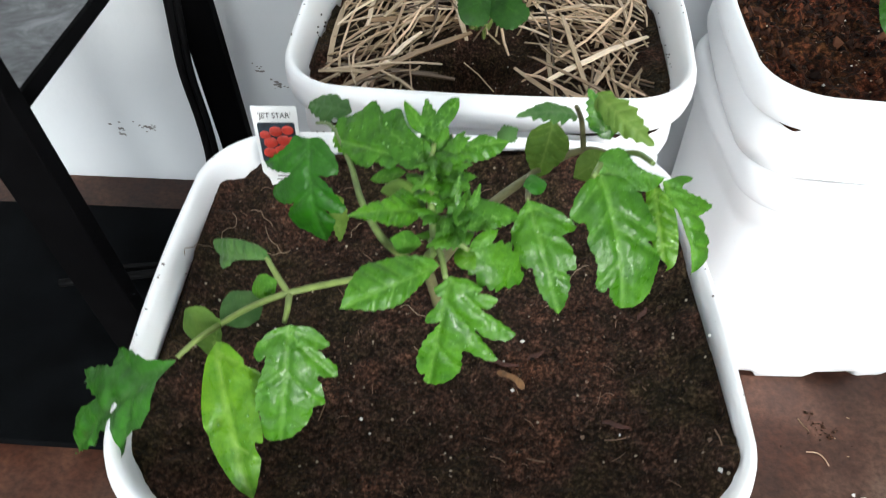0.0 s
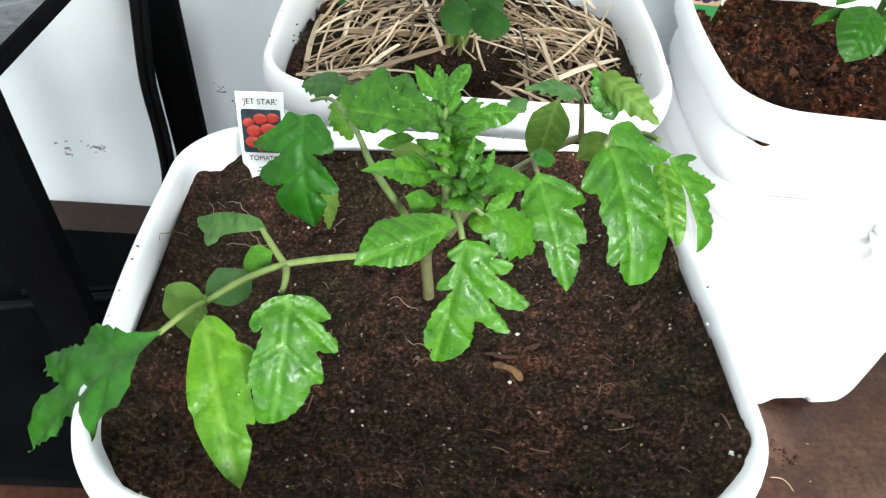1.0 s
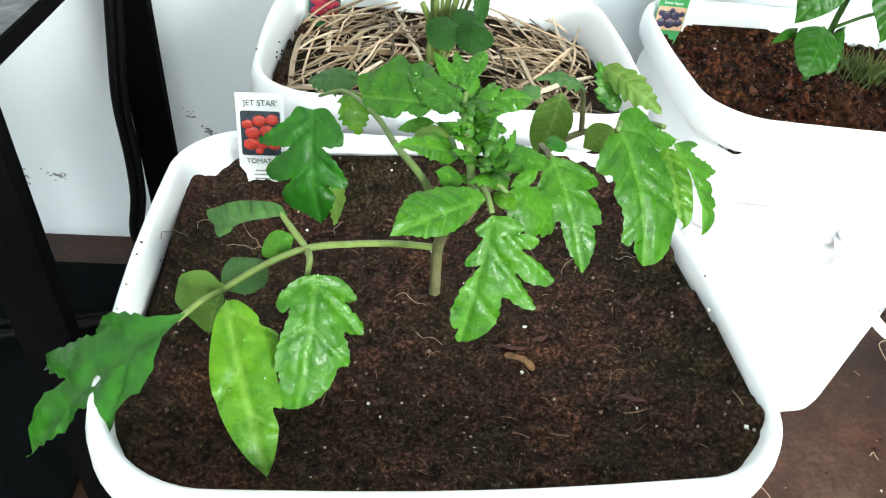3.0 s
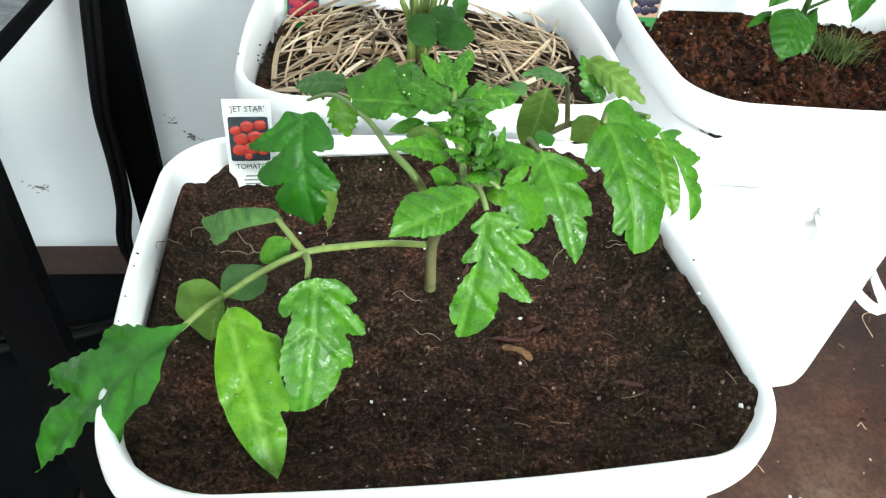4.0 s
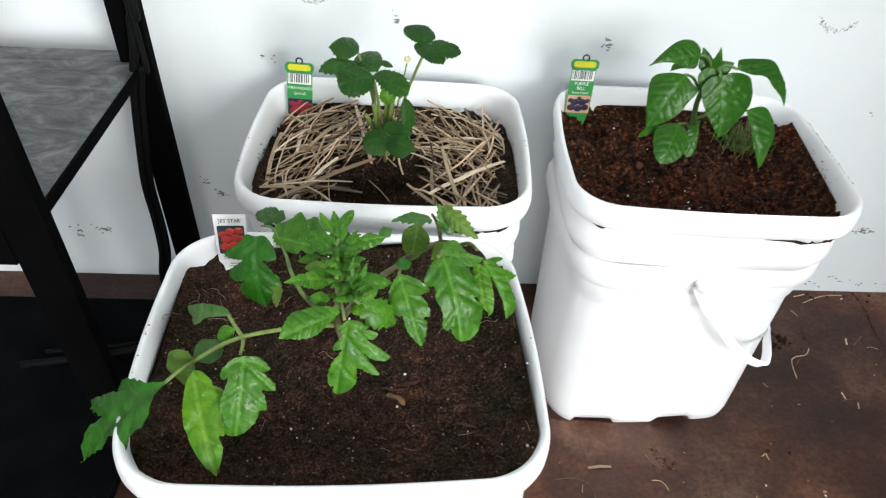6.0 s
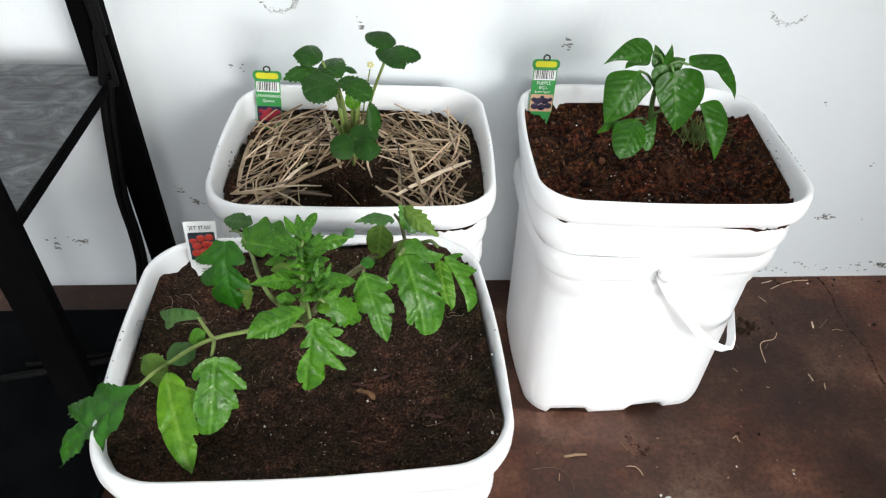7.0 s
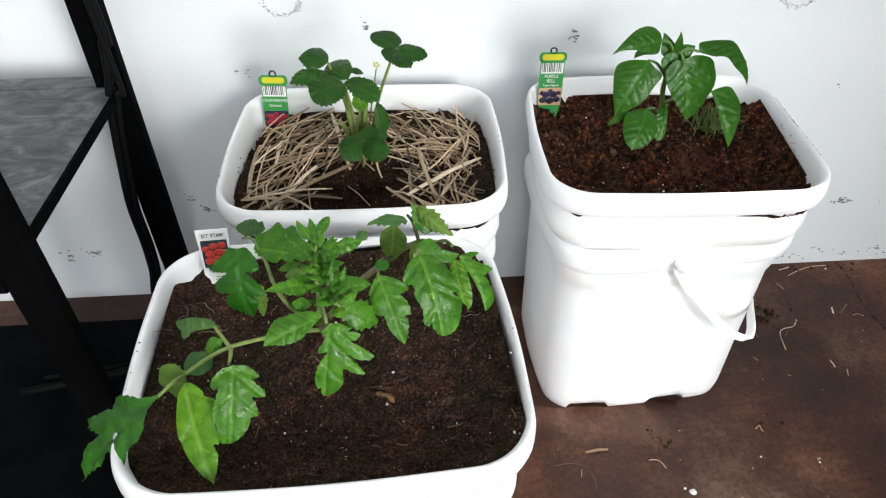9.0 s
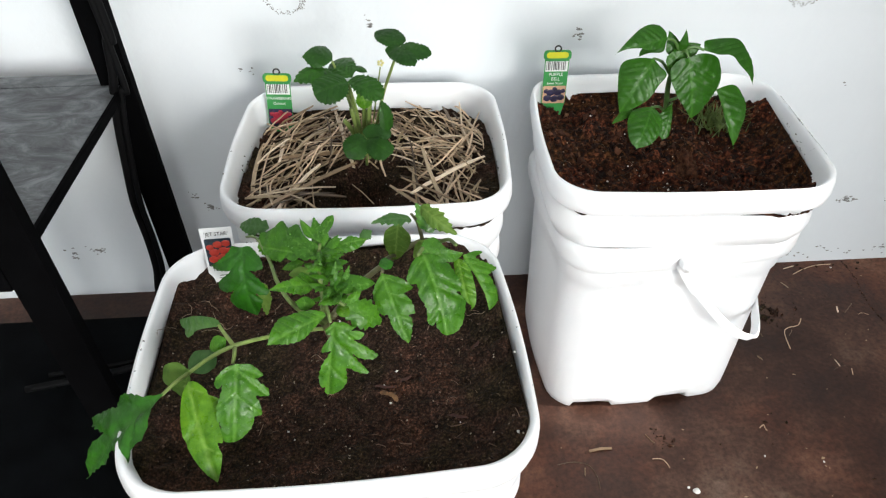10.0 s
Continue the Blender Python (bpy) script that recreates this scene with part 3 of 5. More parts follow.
def outline(shape, u, sign, phase):
    """Half breadth and forward lean of the edge at u along the midrib."""
    if shape in LOBES:
        sinus, tips = LOBES[shape]
        for k in range(len(tips)):
            (u0, w0), (u1, w1) = sinus[k], sinus[k + 1]
            jig = 0.030 if shape == "lobed" else 0.014
            u0 += jig * math.sin(9 * phase + 2.1 * sign + 2.7 * k) * (k > 0)
            u1 += jig * math.sin(9 * phase + 2.1 * sign + 2.7 * (k + 1)) * (k + 1 < len(tips))
            if u <= u1 or k == len(tips) - 1:
                s = max(0.0, min(1.0, (u - u0) / (u1 - u0)))
                last = k == len(tips) - 1
                bend = 1.0 if k == 0 else 0.72 if last else 1.5
                hump = math.sin(math.pi * s ** bend) ** (1.0 if last else 0.78) if 0 < s < 1 else 0.0
                low = w0 + (w1 - w0) * s
                lift = max(0.0, tips[k] - low) * hump * (0.2 if k == 0 else 0.0 if last else 1.0)
                big = tips[k] * (1 + (0.14 if shape == 'lobed' else 0.06) * math.sin(13 * phase + sign + 4 * k))
                tooth = 1 - 0.07 * ((13 * u + 0.4 * sign + phase) % 1.0) * (shape == 'lobed') * (0.1 < u < 0.97)
                return (low + max(0.0, big - low) * hump) * tooth, (0.22 if shape != "serrate" else 0.10) * lift
    if shape == "entire":
        env = math.sin(math.pi * min(1, u ** 0.72)) ** 0.85 + 0.015
        return env * (1 + 0.04 * math.sin(9 * u + sign + phase)), 0.0
    return (u ** 0.46) * ((1 - u) ** 1.08) * 2.42 + 0.01, 0.0


SPOTS = {"tomato_plant": []}


def smooth_edge(pts, n=4):
    """A closed smooth line through the given places."""
    out, m = [], len(pts)
    for i in range(m):
        p0, p1, p2, p3 = (Vector(pts[(i + k) % m]) for k in (-1, 0, 1, 2))
        for k in range(n):
            t = k / n
            out.append(0.5 * ((2 * p1) + (p2 - p0) * t + (2 * p0 - 5 * p1 + 4 * p2 - p3) * t * t + (3 * p1 - p0 - 3 * p2 + p3) * t ** 3))
    return out


def toothed_edge(pts, pitch, depth):
    """The same line with small forward-leaning teeth."""
    out, run, m = [], 0.0, len(pts)
    for i in range(m):
        a, c = pts[i], pts[(i + 1) % m]
        d = c - a
        steps = max(1, int(d.length / pitch * 4))
        for k in range(steps):
            f = (run / pitch) % 1.0
            q = a + d * (k / steps)
            away = Vector((-d.y, d.x)).normalized() if d.length > 1e-6 else Vector((0, 0))
            ends = min(1.0, 6 * max(0.0, q.x), 6 * max(0.0, 1.04 - q.x))
            out.append(q + away * (depth * (f if f < 0.75 else 3 * (1 - f)) * ends))
            run += d.length / steps
    return out


def veins_of(edge, lobed):
    """The midrib and one side vein to each lobe, as lines in the leaf's plane."""
    lines = [((0.0, 0.0), (1.0, 0.0), 1.0)]
    if lobed:
        m = len(edge)
        for i in range(m):
            a, p, c = abs(edge[i - 1][1]), edge[i], abs(edge[(i + 1) % m][1])
            if abs(p[1]) > a and abs(p[1]) >= c and abs(p[1]) > 0.06:
                lines.append(((max(0.02, p[0] - 0.9 * abs(p[1])), 0.0), (p[0], p[1]), 1.5))
    else:
        for k, start in enumerate((0.05, 0.16, 0.32, 0.50, 0.68)):
            for sign in (-1, 1):
                lines.append(((start + 0.03 * sign, 0.0), (start + 0.36 - 0.03 * k, sign * 0.40), 1.6))
    return lines


def sheet(parent, base, tip, up, bow, fold, edge, lines, mat, label, puff=0.030, ripple=0.02, phase=0.0):
    """A leaf surface inside an outline: arched along the midrib, dropping at the sides, swelling between the veins."""
    base, tip, up = Vector(base), Vector(tip), Vector(up).normalized()
    run = tip - base
    size = run.length
    up = (up - run * (up.dot(run) / run.length_squared)).normalized()
    side = run.cross(up).normalized()
    widest = min(0.5, max(0.12, max(abs(q[1]) for q in edge)))
    step = 1 / 38 if size > 0.03 else 1 / 16 if size > 0.014 else 1 / 7
    rng = random.Random(int(abs(base.x + tip.z) * 1e5))
    flat = [Vector((q[0], q[1])) for q in edge]
    n = len(flat)
    lo, hi = min(q.x for q in flat), max(q.x for q in flat)
    b0, b1 = min(q.y for q in flat), max(q.y for q in flat)
    u = lo + step / 2
    while u < hi:
        b = b0 + step / 2
        while b < b1:
            flat.append(Vector((u + rng.uniform(-0.3, 0.3) * step, b + rng.uniform(-0.3, 0.3) * step)))
            b += step
        u += step
    verts, _, faces, *_ = geometry.delaunay_2d_cdt(flat, [(i, (i + 1) % n) for i in range(n)], [], 1, 1e-5)

    def gap(q):
        best = 9.0
        for (ax, ay), (cx, cy), scale in lines:
            dx, dy = cx - ax, cy - ay
            f = max(0.0, min(1.0, ((q.x - ax) * dx + (q.y - ay) * dy) / (dx * dx + dy * dy)))
            best = min(best, scale * math.hypot(q.x - ax - f * dx, q.y - ay - f * dy) + 0.010 * (scale > 1) * f)
        return best
    bm = bmesh.new()
    uv = bm.loops.layers.uv.new("uv")
    made, near = [], []
    for q in verts:
        d, v = gap(q), q.y
        u = max(0.0, min(1.0, q.x))
        swell = puff * (1 - math.exp(-(d / 0.036) ** 2))
        curl = ripple * math.sin(13 * q.x + 9 * phase + (2 if v > 0 else 0)) * min(1.0, (v / widest) ** 2)
        rough = 0.016 * noise.noise(Vector((q.x * 9 + 7 * phase, v * 9, base.x * 90))) + 0.007 * noise.noise(Vector((q.x * 26, v * 26, base.x * 90)))
        h = size * (4 * bow * u * (1 - u) - fold * v * v / widest + swell + curl + rough)
        made.append(bm.verts.new(base + run * q.x + side * (v * size) + up * h))
        near.append(min(1.0, d * 8))
    for f in faces:
        if len(set(f)) < 3:
            continue
        face = bm.faces.new([made[k] for k in f])
        for loop, k in zip(face.loops, f):
            loop[uv].uv = (verts[k].x, near[k])
    wet = SPOTS.get(parent.name)
    if wet is not None and size > 0.0165 and mat not in (LEAF_DARK, LEAF_GREY, LEAF_PALE):
        bm.normal_update()
        cells = list(bm.faces)
        for k in range(int(6 + size * size * widest * 60000)):
            face = rng.choice(cells)
            spot = face.calc_center_median().lerp(face.verts[0].co, rng.random() * 0.8)
            wet.append((spot, face.normal.copy() if face.normal.dot(up) > 0 else -face.normal, rng.uniform(0.00012, 0.00034) * (2.0 if rng.random() < 0.07 else 1)))
    return part("leaf", bm, mat, parent, label)


def leaf(parent, base, tip, width, up, mat, shape="lobed", bow=0.15, fold=0.25, skew=0.35, phase=0.0, wave=0.05, label=""):
    """A leaf of a common shape from base to tip; width: its full breadth; up: the way its face looks."""
    size = (Vector(tip) - Vector(base)).length
    rows = 44 if size > 0.014 else 18
    edge = []
    for sign in (1, -1):
        half_edge = []
        for i in range(1, rows):
            u = i / rows
            half, lean = outline(shape, u, sign, phase)
            b = half * width / 2 / size
            half_edge.append((min(1.0, u + (skew * b + lean * width / size) * (1 - 0.7 * u)), sign * b))
        edge += [(0.0, 0.0)] + half_edge if sign > 0 else [(1.0, 0.0)] + half_edge[::-1]
    return sheet(parent, base, tip, up, bow, fold, edge, veins_of(edge, shape in ("lobed", "toothed")), mat, label, 0.03, wave * width / size, phase)


def blade(parent, base, tip, up, bow, fold, one, other, mat, label="", teeth=(0.0, 0.0), puff=0.032):
    """A leaf whose lobes and notches are named on each side: how far along the midrib and how far out, as shares of its length."""
    coarse = [(0.0, 0.0), (0.0, 0.0), *one, (1.0, 0.0), (1.0, 0.0), *reversed(other)]
    edge = smooth_edge(coarse, 4)
    if teeth[0]:
        edge = toothed_edge(edge, *teeth)
    return sheet(parent, base, tip, up, bow, fold, edge, veins_of(coarse, len(one) + len(other) > 11), mat, label, puff, 0.015, base[0] * 37 % 1.0)


def dew(parent):
    bm = bmesh.new()
    for spot, n, r in SPOTS[parent.name]:
        turn = n.to_track_quat("Z", "Y").to_matrix().to_4x4()
        m4 = Matrix.Translation(spot + n * r * 0.25) @ turn @ Matrix.Diagonal((r, r, r * 0.7, 1))
        bmesh.ops.create_icosphere(bm, subdivisions=1, radius=1.0, matrix=m4)
    ob = part("dew", bm, WATER, parent, "clear water droplets on the leaves")
    tagged(ob, kind="stuff")


def stem(parent, pts, radii, mat, name="stem", n=6):
    path = curve_points(pts, n)
    k = len(path) - 1
    rr = [radii[0] + (radii[1] - radii[0]) * i / k for i in range(k + 1)]
    return part(name, tube(bmesh.new(), path, rr, 10), mat, parent)


UP, CAM = Vector((0, -0.35, 1)), Vector((0.0, -0.7, 0.75))


def tomato_plant():
    p = thing("tomato_plant", (0, 0, 0), "young wet-leaved tomato plant with sprawling branches growing in potting soil", "plant")
    # main stem and branches
    stem(p, [(0.829, 1.074, 0.284), (0.828, 1.070, 0.305), (0.826, 1.062, 0.333), (0.827, 1.052, 0.352)], (0.0029, 0.0023), STEM_BROWN)
    stem(p, [(0.827, 1.052, 0.352), (0.829, 1.040, 0.372), (0.832, 1.034, 0.385), (0.830, 1.045, 0.396)], (0.0024, 0.0014), STEM)
    stem(p, [(0.8260, 1.0640, 0.3320), (0.8085, 1.0530, 0.3425), (0.7910, 1.0410, 0.3515), (0.7735, 1.0288, 0.3585), (0.757, 1.027, 0.350), (0.7426, 1.026, 0.3387)], (0.0015, 0.0012), STEM_PALE, "branch")
    stem(p, [(0.7426, 1.026, 0.3387), (0.737, 1.016, 0.342), (0.7308, 1.0077, 0.341)], (0.0014, 0.0010), STEM_PALE, "branch")
    stem(p, [(0.7745, 1.0285, 0.3579), (0.768, 1.036, 0.362), (0.7635, 1.042, 0.364)], (0.0014, 0.0010), STEM_PALE, "branch")
    stem(p, [(0.7745, 1.0285, 0.3579), (0.776, 1.021, 0.360), (0.7757, 1.0150, 0.3585)], (0.0014, 0.0010), STEM_PALE, "branch")
    stem(p, [(0.826, 1.050, 0.352), (0.8154, 1.0314, 0.388), (0.805, 1.045, 0.394), (0.797, 1.066, 0.394), (0.784, 1.095, 0.388), (0.772, 1.112, 0.376)], (0.0016, 0.0007), STEM, "branch")
    stem(p, [(0.833, 1.048, 0.360), (0.850, 1.080, 0.358), (0.8751, 1.110, 0.355), (0.893, 1.112, 0.366), (0.9037, 1.0966, 0.3765)], (0.0023, 0.0013), STEM_BROWN, "branch")
    stem(p, [(0.893, 1.112, 0.366), (0.890, 1.112, 0.382), (0.886, 1.108, 0.393)], (0.0014, 0.0010), STEM_BROWN, "branch")
    # long side branch
    blade(p, (0.7375, 0.9992, 0.3535), (0.6749, 0.9898, 0.2853), (-0.64, -0.41, 0.65), 0.06, 0.15, ((0.13, 0.06), (0.27, 0.17), (0.4, 0.23), (0.39, 0.15), (0.55, 0.23), (0.82, 0.31), (0.65, 0.12), (0.81, 0.11)), ((0.08, -0.04), (0.12, -0.09), (0.21, -0.17), (0.33, -0.17), (0.45, -0.24), (0.43, -0.15), (0.53, -0.07), (0.69, -0.08)), LEAF_DARK, teeth=(0.085, 0.022))
    blade(p, (0.7474, 1.0114, 0.3480), (0.7660, 0.9637, 0.3133), (-0.04, -0.6, 0.8), 0.05, 0.2, ((0.12, 0.08), (0.33, 0.15), (0.55, 0.16), (0.78, 0.11)), ((0.03, -0.08), (0.14, -0.16), (0.19, -0.16), (0.27, -0.24), (0.43, -0.19), (0.66, -0.18), (0.66, -0.13), (0.77, -0.13), (0.92, -0.07)), LEAF_YELLOW, "yellowing green tomato leaf")
    blade(p, (0.7786, 1.0126, 0.3609), (0.7744, 0.9843, 0.3231), (0.24, -0.79, 0.56), 0.08, 0.2, ((0.04, 0.13), (0.19, 0.24), (0.28, 0.22), (0.25, 0.15), (0.53, 0.21), (0.71, 0.2), (0.72, 0.17), (0.96, 0.13)), ((-0.0, -0.16), (0.09, -0.28), (0.16, -0.32), (0.18, -0.23), (0.33, -0.39), (0.41, -0.39), (0.39, -0.24), (0.5, -0.29), (0.65, -0.32), (0.65, -0.24), (0.78, -0.21), (0.91, -0.12)), LEAF_TOMATO, teeth=(0.085, 0.022))
    blade(p, (0.7431, 1.0264, 0.3418), (0.7371, 1.0198, 0.3214), (-0.24, -0.9, 0.36), 0.08, 0.1, ((-0.1, 0.34), (0.16, 0.74), (0.48, 0.75), (0.71, 0.69), (0.84, 0.4)), ((0.25, -0.12), (0.67, -0.16)), LEAF_PALE, "pale underside of a curled leaf")
    blade(p, (0.7660, 1.0408, 0.3642), (0.7336, 1.0596, 0.3426), (-0.66, -0.56, 0.5), 0.06, 0.2, ((0.09, 0.11), (0.54, 0.18), (0.97, 0.17), (1.1, 0.14)), ((0.28, -0.01), (0.55, -0.03), (0.86, -0.13)), LEAF_GREY)
    leaf(p, (0.7426, 1.026, 0.3387), (0.757, 1.041, 0.340), 0.018, UP, LEAF_GREY, "entire", 0.1)
    leaf(p, (0.7690, 1.034, 0.3600), (0.757, 1.034, 0.350), 0.011, CAM, LEAF_TOMATO, "entire", 0.1)
    # branch at the back
    blade(p, (0.7697, 1.1046, 0.3732), (0.7742, 1.0852, 0.3261), (-0.24, -0.91, 0.35), 0.12, 0.3, ((-0.03, 0.13), (0.08, 0.23), (0.22, 0.45), (0.29, 0.55), (0.30, 0.34), (0.31, 0.19), (0.42, 0.36), (0.52, 0.46), (0.60, 0.36), (0.57, 0.18), (0.70, 0.30), (0.82, 0.27), (0.90, 0.10)), ((-0.01, -0.13), (0.14, -0.24), (0.27, -0.27), (0.30, -0.18), (0.30, -0.09), (0.42, -0.20), (0.62, -0.29), (0.65, -0.20), (0.61, -0.10), (0.74, -0.17), (0.91, -0.08)), LEAF_DARK, teeth=(0.085, 0.022))
    blade(p, (0.8195, 1.0620, 0.4023), (0.7917, 1.0780, 0.3951), (-0.51, -0.6, 0.62), 0.06, 0.2, ((0.13, 0.17), (0.26, 0.31), (0.3, 0.48), (0.45, 0.43), (0.64, 0.55), (0.74, 0.42), (0.92, 0.32), (1.12, 0.23)), ((0.16, -0.16), (0.37, -0.12), (0.47, -0.21), (0.68, -0.2), (0.87, -0.16)), LEAF_TOMATO, teeth=(0.085, 0.022))
    leaf(p, (0.7800, 1.0950, 0.3480), (0.7800, 1.0880, 0.3225), 0.010, (0.5, -0.8, 0.3), LEAF_PALE, "toothed", 0.06, 0.25)
    leaf(p, (0.790, 1.108, 0.386), (0.766, 1.124, 0.376), 0.014, (-0.1, -0.6, 0.8), LEAF_GREY, "toothed", 0.1, 0.4)
    leaf(p, (0.785, 1.108, 0.382), (0.790, 1.101, 0.364), 0.015, (0.1, -0.9, 0.4), LEAF_YELLOW, "toothed", 0.1, 0.3)
    # growing tip
    blade(p, (0.8289, 1.0680, 0.4076), (0.8379, 1.0820, 0.4151), (0.14, -0.53, 0.83), 0.08, 0.25, ((0.22, 0.1), (0.55, 0.16), (0.83, 0.11)), ((0.21, -0.13), (0.54, -0.19), (0.84, -0.14)), LEAF_TOMATO, teeth=(0.085, 0.022))
    blade(p, (0.8282, 1.0680, 0.4071), (0.8176, 1.0800, 0.4147), (-0.16, -0.62, 0.76), 0.08, 0.25, ((0.26, 0.22), (0.5, 0.11), (0.72, 0.07)), ((0.25, -0.15), (0.46, -0.21), (0.74, -0.13)), LEAF_TOMATO, teeth=(0.085, 0.022))
    blade(p, (0.8294, 1.0630, 0.4026), (0.8577, 1.0750, 0.4008), (0.27, -0.51, 0.82), 0.08, 0.25, ((0.1, 0.08), (0.28, 0.12), (0.47, 0.18), (0.78, 0.14)), ((0.09, -0.1), (0.29, -0.22), (0.28, -0.1), (0.42, -0.16), (0.44, -0.06), (0.65, -0.12), (0.84, -0.04)), LEAF_TOMATO, teeth=(0.085, 0.022))
    blade(p, (0.8299, 1.0550, 0.3956), (0.8460, 1.0620, 0.3937), (0.32, -0.5, 0.81), 0.08, 0.25, ((0.14, 0.14), (0.57, 0.12)), ((0.35, -0.24), (0.57, -0.21), (0.79, -0.12)), LEAF_TOMATO, teeth=(0.085, 0.022))
    blade(p, (0.8275, 1.0460, 0.3904), (0.8030, 1.0300, 0.4036), (0.54, -0.15, 0.83), 0.08, 0.25, ((-0.08, 0.43), (0.49, 0.14), (0.74, 0.09), (0.91, 0.03)), ((0.33, -0.18), (0.55, -0.18), (0.7, -0.12), (0.88, -0.07)), LEAF_TOMATO, teeth=(0.085, 0.022))
    blade(p, (0.8274, 1.0580, 0.4033), (0.8085, 1.0750, 0.4074), (-0.18, -0.41, 0.89), 0.08, 0.25, ((0.31, 0.18), (0.61, 0.22), (0.91, 0.35), (1.02, 0.29), (0.98, 0.13)), ((0.08, -0.2), (0.24, -0.26), (0.52, -0.24), (0.79, -0.14)), LEAF_TOMATO, teeth=(0.085, 0.022))
    blade(p, (0.8413, 1.0400, 0.3930), (0.8625, 1.0470, 0.3888), (0.33, -0.53, 0.78), 0.08, 0.25, ((0.12, 0.14), (0.4, 0.18), (0.73, 0.12)), ((0.14, -0.22), (0.32, -0.32), (0.49, -0.27), (0.74, -0.18)), LEAF_TOMATO, teeth=(0.085, 0.022))
    blade(p, (0.8280, 1.0300, 0.3907), (0.8174, 1.0260, 0.3971), (0.58, -0.41, 0.71), 0.08, 0.25, ((0.31, 0.24), (0.61, 0.26)), ((0.4, -0.31), (0.76, -0.32)), LEAF_TOMATO, teeth=(0.085, 0.022))
    blade(p, (0.8401, 1.0380, 0.3907), (0.8434, 1.0520, 0.3971), (0.25, -0.45, 0.86), 0.08, 0.25, ((0.25, 0.1), (0.65, 0.13)), ((0.22, -0.19), (0.59, -0.17)), LEAF_TOMATO, teeth=(0.085, 0.022))
    blade(p, (0.8429, 1.0360, 0.3923), (0.8531, 1.0460, 0.3912), (0.39, -0.3, 0.87), 0.08, 0.25, ((0.26, 0.19), (0.66, 0.17)), ((0.33, -0.15), (0.77, -0.17)), LEAF_TOMATO, teeth=(0.085, 0.022))
    blade(p, (0.8192, 1.0620, 0.3949), (0.8053, 1.0600, 0.3920), (-0.08, -0.61, 0.79), 0.08, 0.25, ((0.26, 0.19), (0.63, 0.17)), ((0.33, -0.17), (0.74, -0.15)), LEAF_TOMATO, teeth=(0.085, 0.022))
    blade(p, (0.8447, 1.0300, 0.3896), (0.8547, 1.0360, 0.3932), (0.05, -0.57, 0.82), 0.08, 0.25, ((0.34, 0.21), (0.71, 0.19)), ((0.3, -0.16), (0.7, -0.16)), LEAF_TOMATO, teeth=(0.085, 0.022))
    leaf(p, (0.8296, 1.0660, 0.4070), (0.8258, 1.0810, 0.4150), 0.0070, (0.1, -1, 0.4), LEAF_TOMATO, "toothed", 0.05, 0.3)
    leaf(p, (0.8530, 1.0760, 0.4000), (0.8610, 1.0800, 0.4030), 0.0090, UP, LEAF_GREY, "toothed", 0.1, 0.3)
    leaf(p, (0.8303, 1.0548, 0.3975), (0.8440, 1.0486, 0.4005), 0.0140, UP, LEAF_TOMATO, "toothed", 0.12, 0.4, 0.3, 0.9)
    leaf(p, (0.8240, 1.0520, 0.3960), (0.8110, 1.0500, 0.3960), 0.0090, UP, LEAF_PALE, "entire", 0.1, 0.3)
    leaf(p, (0.8400, 1.0330, 0.3850), (0.8470, 1.0255, 0.3825), 0.0080, UP, LEAF_YELLOW, "entire", 0.20, 0.3)
    for base, reach in (((0.8300, 1.0480, 0.394), (0.0, 0.004, 0.013)), ((0.8370, 1.0420, 0.391), (0.003, 0.010, 0.013)), ((0.8425, 1.0400, 0.390), (0.005, 0.012, 0.010)), ((0.8295, 1.0590, 0.399), (-0.003, 0.006, 0.009))):
        leaf(p, base, Vector(base) + Vector(reach), 0.0050, (0.1, -1, 0.4), LEAF_TOMATO, "toothed", 0.08, 0.4)
    rng = random.Random(21)
    for k in range(46):
        a, r, f = rng.uniform(0, 6.28), rng.uniform(0.009, 0.016), rng.random()
        b = Vector((0.838, 1.034, 0.387)).lerp(Vector((0.829, 1.066, 0.405)), f) + Vector((rng.gauss(0, 0.002), rng.gauss(0, 0.002), rng.gauss(0, 0.0015)))
        leaf(p, b, b + Vector((r * math.cos(a), r * math.sin(a), rng.uniform(0.001, 0.007))), rng.uniform(0.0042, 0.0072), UP, LEAF_TOMATO, "toothed", 0.15, 0.5, 0.3, rng.random())
    # front of the crown
    blade(p, (0.8384, 1.0222, 0.3830), (0.8307, 1.0049, 0.3377), (-0.1, -0.92, 0.37), 0.07, 0.15, ((0.07, 0.06), (0.13, 0.09), (0.17, 0.02), (0.34, 0.1), (0.37, 0.07), (0.36, -0.01), (0.55, 0.08), (0.74, 0.11), (0.86, 0.08), (0.87, 0.03), (0.97, 0.03)), ((-0.02, -0.07), (-0.02, -0.14), (0.04, -0.25), (0.1, -0.16), (0.07, -0.28), (0.11, -0.37), (0.16, -0.31), (0.2, -0.17), (0.2, -0.25), (0.27, -0.42), (0.39, -0.56), (0.41, -0.41), (0.36, -0.28), (0.3, -0.18), (0.43, -0.32), (0.6, -0.47), (0.59, -0.35), (0.54, -0.21), (0.75, -0.22), (0.9, -0.14)), LEAF_TOMATO, teeth=(0.085, 0.022))
    blade(p, (0.8348, 1.0203, 0.3908), (0.8032, 1.0022, 0.3882), (0.21, -0.5, 0.84), 0.1, 0.3, ((0.05, 0.09), (0.27, 0.2), (0.52, 0.25), (0.67, 0.27), (0.85, 0.16)), ((0.24, -0.09), (0.5, -0.18), (0.72, -0.14), (0.88, -0.06)), LEAF_TOMATO, teeth=(0.085, 0.022))
